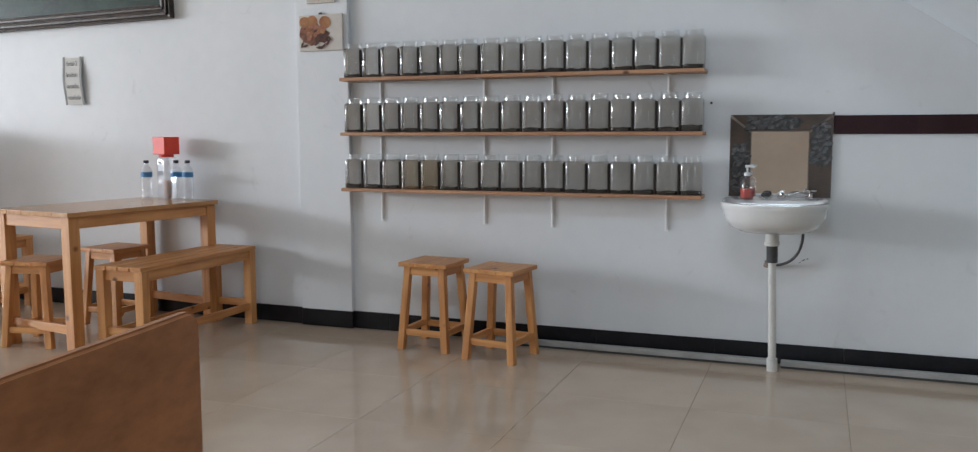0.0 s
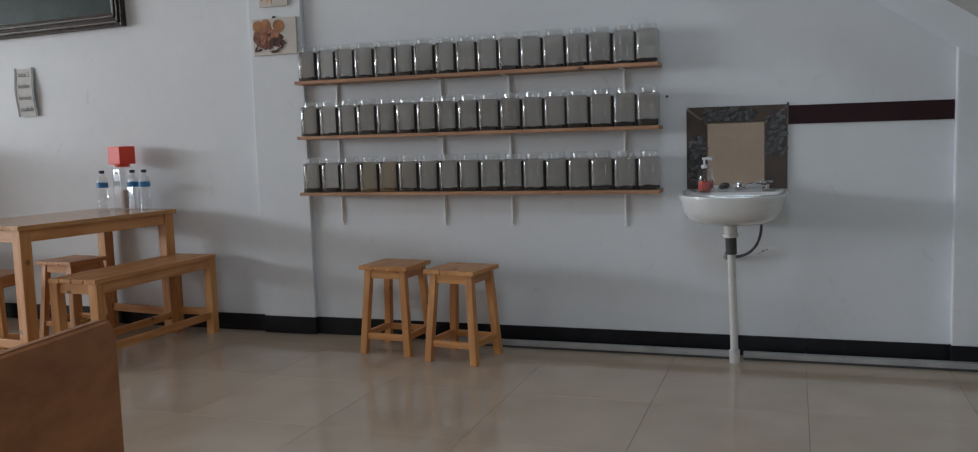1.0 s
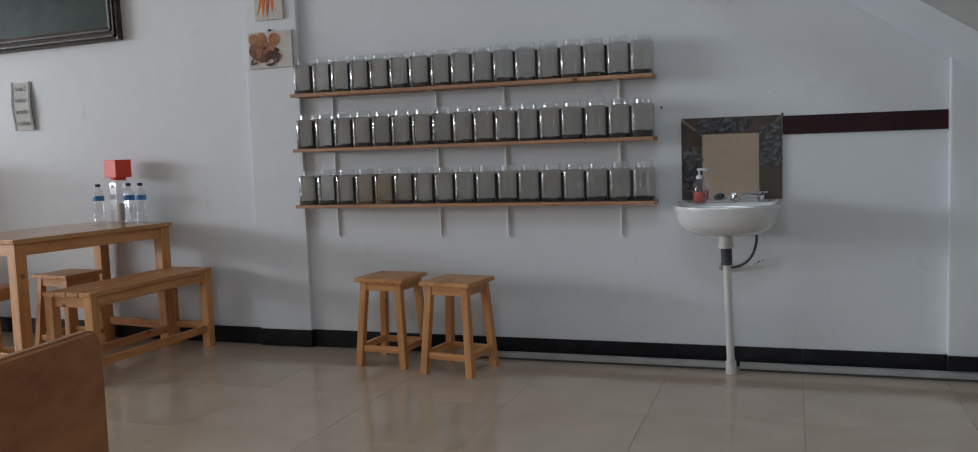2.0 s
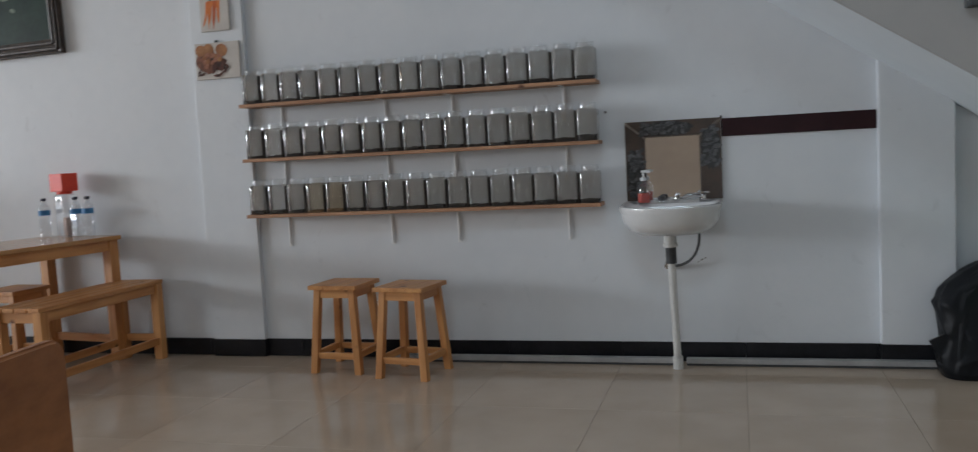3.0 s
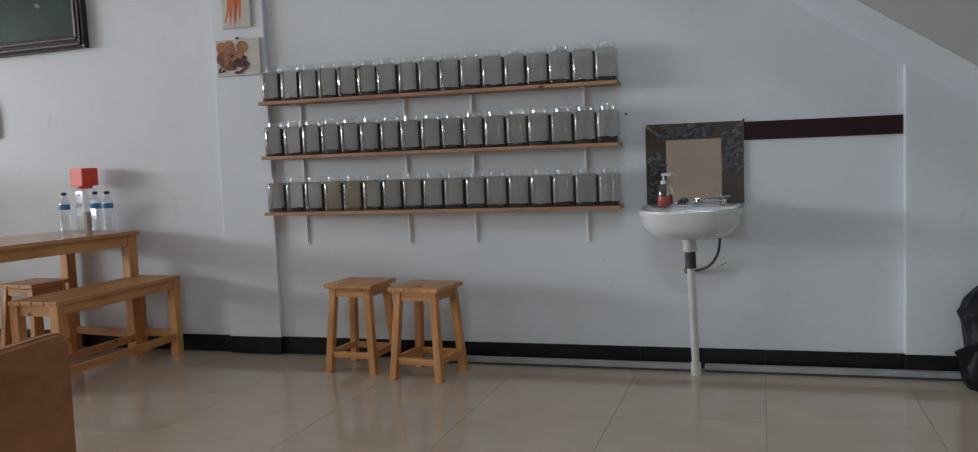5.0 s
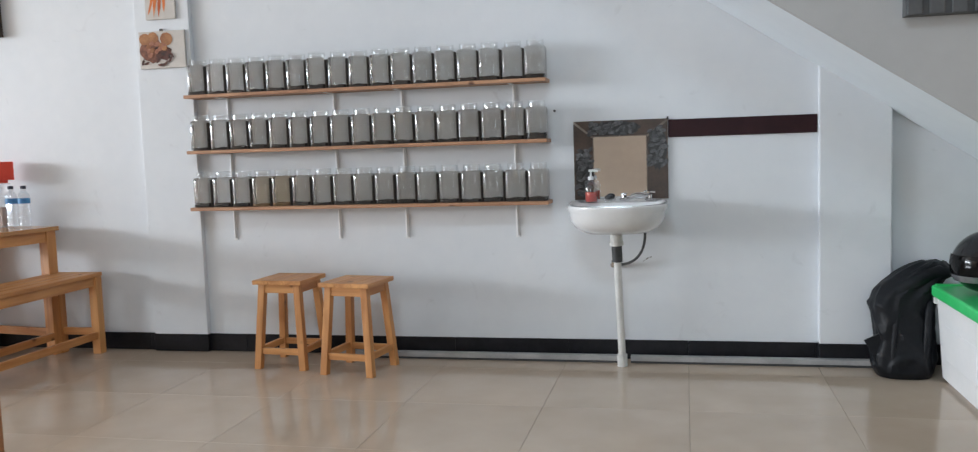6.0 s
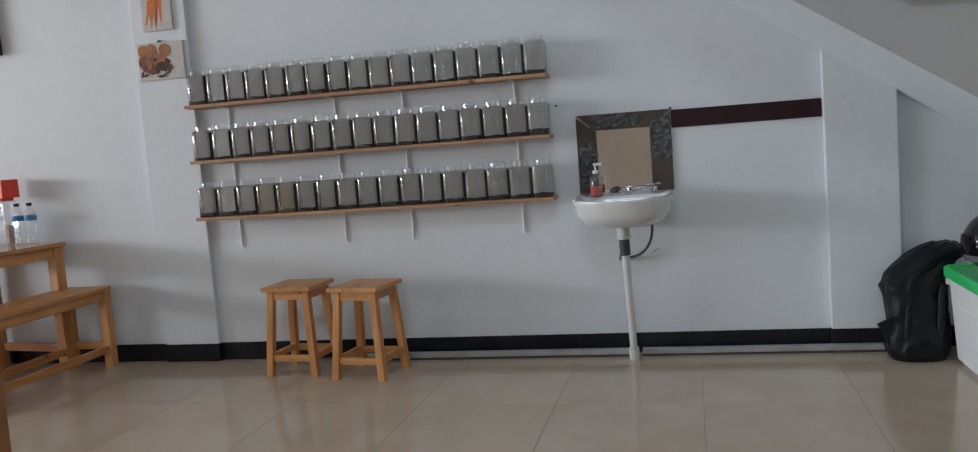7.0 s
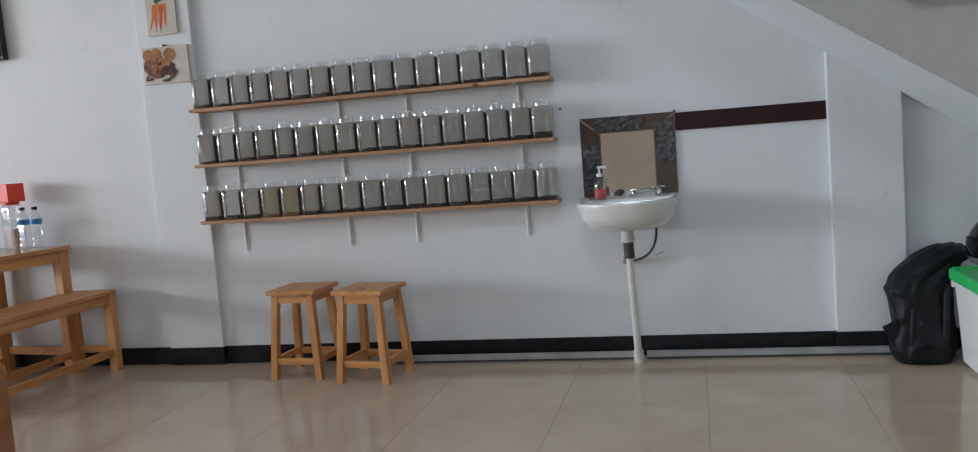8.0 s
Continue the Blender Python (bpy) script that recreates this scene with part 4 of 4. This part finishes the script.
def onion_print():
    ob, w, h = print_panel("cream canvas print of onions and spices", -2.396, -2.118, 1.582, 1.782)
    rnd = random.Random(2)
    n = [0]

    def shape(o, m, label=""):
        n[0] += 1
        part("print", blob(o, 0.0142 + 0.00025 * n[0]), m, ob, label)

    shape(oval(-0.062, 0.005, 0.068, 0.078, 0.1, 30, 0.12, rnd), SHALLOT)
    shape(oval(0.005, -0.012, 0.052, 0.040, -0.5, 24, 0.22, rnd), ONION_DARK)
    for cx, cz, q in ((-0.102, 0.060, 0.034), (-0.052, 0.066, 0.033), (0.030, 0.056, 0.038)):
        shape(oval(cx, cz, q, q * 0.9, rnd.uniform(-0.4, 0.4), 22, 0.04, rnd), ONION, "golden onion")
    for i in range(11):
        shape(oval(-0.075 + 0.024 * (i % 5) + rnd.uniform(-0.012, 0.008), 0.028 - 0.030 * (i // 5) + rnd.uniform(-0.008, 0.008), rnd.uniform(0.014, 0.021), 0.012, rnd.uniform(-0.8, 0.8), 16, 0.10, rnd), SHALLOT_LIGHT if i % 3 else ONION)
    for cx, cz, tilt in ((-0.115, -0.060, 1.2), (-0.095, -0.072, 0.3), (-0.02, -0.055, 0.9), (0.035, -0.040, 0.4), (0.060, -0.032, -0.8), (0.050, -0.058, 0.9), (-0.002, -0.082, 0.05), (0.018, -0.078, 0.6)):
        shape(oval(cx, cz, 0.021, 0.007, tilt, 14, 0.35, rnd), ONION_DARK)
    part("stem_clip", box((-0.012, -0.012, h - 0.001), (0.006, -0.004, h + 0.012), 0.001, 1), DARK_GREY, ob)


def carrot_print():
    ob, w, h = print_panel("cream canvas print of a bunch of carrots", -2.345, -2.165, 1.845, 2.147)
    rnd = random.Random(4)
    lift = 0.0142
    for i, (x, lean, l) in enumerate(((-0.034, -0.30, 0.105), (0.020, 0.06, 0.095), (0.004, -0.06, 0.125), (-0.014, -0.16, 0.122))):
        side = [(0.013 * (1 - 0.85 * u ** 1.6) + 0.0015 * math.sin(9 * u + i), 0.014 - (l + 0.03) * u, lean * l * u * 1.2 + 0.004 * math.sin(3 * u + i)) for u in [j / 8 for j in range(9)]]
        outline = [(x + k - h2, z) for h2, z, k in side] + [(x + k + h2, z) for h2, z, k in side[::-1]]
        part("print", blob(outline, lift + 0.0003 * i), CARROT_DEEP if i == 2 else ORANGE, ob, "orange carrot")
    for i in range(9):
        part("print", blob(oval(rnd.uniform(-0.03, 0.045), rnd.uniform(0.03, 0.105), 0.026, 0.015, rnd.uniform(0, 3), 14, 0.35, rnd), lift + 0.0015 + 0.0003 * i), LEAF_PRINT, ob, "green carrot tops")


onion_print()
carrot_print()


# ---------------- under the stairs ----------------
def storage_box():
    ob = thing("storage_box", "white plastic storage box with a bright green lid", "storage box", (1.818, -0.592, 0), BOX_TURN)
    w, l, h = 0.225, 0.325, 0.395
    bm = box((-w, -l, 0), (w, l, h), 0.0)
    for v in bm.verts:
        if v.co.z < 0.1:
            v.co.x *= 0.90
            v.co.y *= 0.92
    bmesh.ops.bevel(bm, geom=bm.edges[:], offset=0.022, segments=4, affect="EDGES")
    part("tub", bm, WHITE_PLASTIC, ob)
    bm = box((-w - 0.014, -l - 0.014, h - 0.022), (w + 0.014, l + 0.014, h + 0.028), 0.012, 3)
    lid = part("lid", bm, GREEN, ob, "bright green snap-on lid")
    part("lid_rim", box((-w - 0.002, -l - 0.002, h + 0.0285), (w + 0.002, -l + 0.03, h + 0.034), 0.002), GREEN, lid)
    part("lid_rim", box((-w - 0.002, l - 0.03, h + 0.0285), (w + 0.002, l + 0.002, h + 0.034), 0.002), GREEN, lid)
    part("relief_panel", box((-w * 0.955 - 0.005, -l * 0.70, 0.12), (-w * 0.955 + 0.012, l * 0.62, 0.27), 0.004), WHITE_PLASTIC, ob)
    for b in (-1, 1):
        part("latch", box((-0.03, b * (l + 0.0145) - 0.006, h - 0.07), (0.03, b * (l + 0.0145) + 0.006, h - 0.005), 0.003), WHITE_PLASTIC, ob)
    part("latch", box((-w - 0.010, l - 0.035, h - 0.050), (-w + 0.004, l - 0.005, h - 0.0225), 0.002), PVC, ob)


BOX_TURN = 0.0
storage_box()


def helmet():
    ob = thing("helmet", "glossy black motorcycle helmet resting on the green lid", "helmet", (1.735, -0.50, 0.429), -42)
    bm = bmesh.new()
    bmesh.ops.create_uvsphere(bm, u_segments=36, v_segments=24, radius=1)
    for v in bm.verts:
        x, y, z = v.co
        r = 0.132 * (1 + 0.10 * max(0.0, -y) * (1 - abs(z)))
        v.co = Vector((x * r, y * r * 1.15, 0.125 + z * 0.132 if z > -0.75 else 0.125 - 0.75 * 0.132 - 0.026 * (abs(z) - 0.75) * 4))
    part("shell", bm, BLACK_GLOSS, ob, smooth=True)
    prof = []
    for i in range(25):
        a = radians(-150 + 120 * i / 24)
        prof.append((0.1395 * math.cos(a), 0.1395 * 1.21 * math.sin(a)))
    for z0, z1, m, nm, s in ((0.085, 0.165, BLACK_GLOSS, "visor", 1.0), (0.056, 0.082, VISOR_TRIM, "trim", 1.012)):
        bm = bmesh.new()
        rows = []
        for z in [z0 + (z1 - z0) * k / 6 for k in range(7)]:
            q = math.sqrt(max(0.05, 1 - ((z - 0.125) / 0.150) ** 2)) * s
            rows.append([bm.verts.new((x * q, y * q, z)) for x, y in prof])
        for a, b in zip(rows, rows[1:]):
            for i in range(24):
                bm.faces.new((a[i], a[i + 1], b[i + 1], b[i]))
        bmesh.ops.solidify(bm, geom=bm.faces[:], thickness=0.003)
        part(nm, bm, m, ob, "silver strip" if nm == "trim" else "", True)


helmet()


def bag():
    ob = thing("duffel_bag", "crumpled black cloth bag slumped against the pillar", "bag", (1.49, -0.19, 0), 0)
    # height, left and right ends, front
    levels = ((0.002, -0.125, 0.105, -0.105), (0.03, -0.135, 0.112, -0.122), (0.10, -0.140, 0.112, -0.122), (0.16, -0.128, 0.110, -0.115), (0.22, -0.135, 0.108, -0.105), (0.32, -0.148, 0.110, -0.090),
              (0.370, -0.132, 0.120, -0.078), (0.410, -0.095, 0.145, -0.062), (0.455, -0.040, 0.175, -0.045), (0.492, 0.025, 0.195, -0.020), (0.510, 0.085, 0.180, 0.020))
    n, m = 72, 60
    bm = bmesh.new()
    rows = []
    for k in range(m + 1):
        z = 0.002 + 0.508 * k / m
        for lo, hi in zip(levels, levels[1:]):
            if lo[0] - 1e-6 <= z <= hi[0] + 1e-6:
                u = (z - lo[0]) / (hi[0] - lo[0])
                xl, xr, yf = [lo[i] + (hi[i] - lo[i]) * u for i in (1, 2, 3)]
        yb = 0.115
        row = []
        for i in range(n):
            a = 2 * math.pi * i / n
            c, d = math.cos(a), math.sin(a)
            c, d = math.copysign(abs(c) ** 0.75, c), math.copysign(abs(d) ** 0.75, d)
            fold = noise.noise(Vector((c * 2.2 + 3, d * 2.2, z * 3.0)))
            crease = max(0.0, 1 - abs(noise.noise(Vector((c * 1.7 + 5 * z, d * 1.7 + 7, 5.5 * z - 1.3 * c)))) * 4.0)
            k2 = 1 + (0.15 * fold + 0.09 * crease) * min(1.0, z / 0.05)
            row.append(bm.verts.new(((xl + xr) / 2 + (xr - xl) / 2 * c * k2, (yf + yb) / 2 + (yb - yf) / 2 * d * k2, z + 0.012 * fold * (z > 0.03))))
        rows.append(row)
    for a, b in zip(rows, rows[1:]):
        for i in range(n):
            bm.faces.new((a[i], a[(i + 1) % n], b[(i + 1) % n], b[i]))
    bm.faces.new(rows[0][::-1])
    bm.faces.new(rows[-1])
    part("body", bm, BLACK_CLOTH, ob, smooth=True)

    def roll(name, pts, radius, seed, flat=1.0, label=""):
        """A soft rolled length of cloth along a curve, thick in the middle, with cross folds."""
        line = curve_points(*pts, 40)
        bm = tube(line, 1.0, 28)
        bm.verts.ensure_lookup_table()
        for j, c in enumerate(line):
            t = j / 40
            thick = radius * (0.35 + 0.65 * min(1.0, 6 * t, 6 * (1 - t)) ** 0.5)
            for i in range(28):
                v = bm.verts[j * 28 + i]
                d = v.co - Vector(c)
                f = noise.noise(Vector((t * 5 + seed, d.x * 1.3 + d.z, d.y * 1.3))) + 0.6 * max(0.0, 1 - 5 * abs(noise.noise(Vector((t * 7 + seed * 2, d.x, d.z)))))
                v.co = Vector(c) + Vector((d.x, d.y * flat, d.z)) * thick * (1 + 0.14 * f)
                v.co.z = max(0.002, v.co.z)
        part(name, bm, BLACK_CLOTH, ob, label, True)

    roll("top_flap", ((0.195, 0.010, 0.470), (0.06, -0.045, 0.468), (-0.03, -0.045, 0.410), (-0.085, -0.030, 0.335)), 0.034, 2.0)
    roll("front_fold", ((0.085, -0.075, 0.35), (0.060, -0.105, 0.28), (0.075, -0.112, 0.17), (0.045, -0.110, 0.06)), 0.014, 8.0)
    roll("side_fold", ((-0.030, -0.080, 0.34), (-0.075, -0.09, 0.26), (-0.060, -0.10, 0.16), (-0.080, -0.105, 0.05)), 0.013, 5.0)
    bm = slab([(-0.185, 0.165), (-0.120, 0.205), (-0.085, 0.120), (-0.090, 0.030), (-0.125, 0.020), (-0.150, 0.100)], -0.075, -0.060)
    bmesh.ops.subdivide_edges(bm, edges=bm.edges[:], cuts=3, use_grid_fill=True)
    for v in bm.verts:
        v.co.y += 0.016 * noise.noise(v.co * 14) - 0.25 * (v.co.x + 0.12)
    part("corner_flap", bm, BLACK_CLOTH, ob, "loose folded corner of the bag", True)


bag()

dark = thing("dark_panel", "dark grey ribbed panel fixed on the stair side", "panel", (1.318, -0.882, 0))
part("sheet", box((0.0, -0.02, 1.517), (0.60, 0.0315, 1.82), 0.003), PANEL_GREY, dark)
for k in range(8):
    part("rib", box((0.004 + 0.075 * k, -0.032, 1.519), (0.056 + 0.075 * k, -0.0205, 1.818), 0.004), PANEL_GREY, dark)

# ---------------- floor tiles, last ----------------
floor = structure("floor", box((X0 - 0.15, Y0 - 0.15, -0.12), (X1 + 0.15, 0.15, -0.0025)), GROUT, "polished beige tile floor with narrow joints", "floor")
proto = put("tile", box((-0.2994, -0.2994, -0.008), (0.2994, 0.2994, 0.0), 0.0006, 1), TILE)
first = True
for i in range(-24, 7):
    for j in range(0, 18):
        x, y = -0.07 + 0.6 * i + 0.3, TILE_Y - 0.6 * j - 0.3
        if x < X0 - 0.1 or x > X1 + 0.1 or y < Y0 - 0.1:
            continue
        ob = proto if first else new("tile", proto.data)
        first = False
        ob.parent = floor
        ob.location = (x, y, 0)
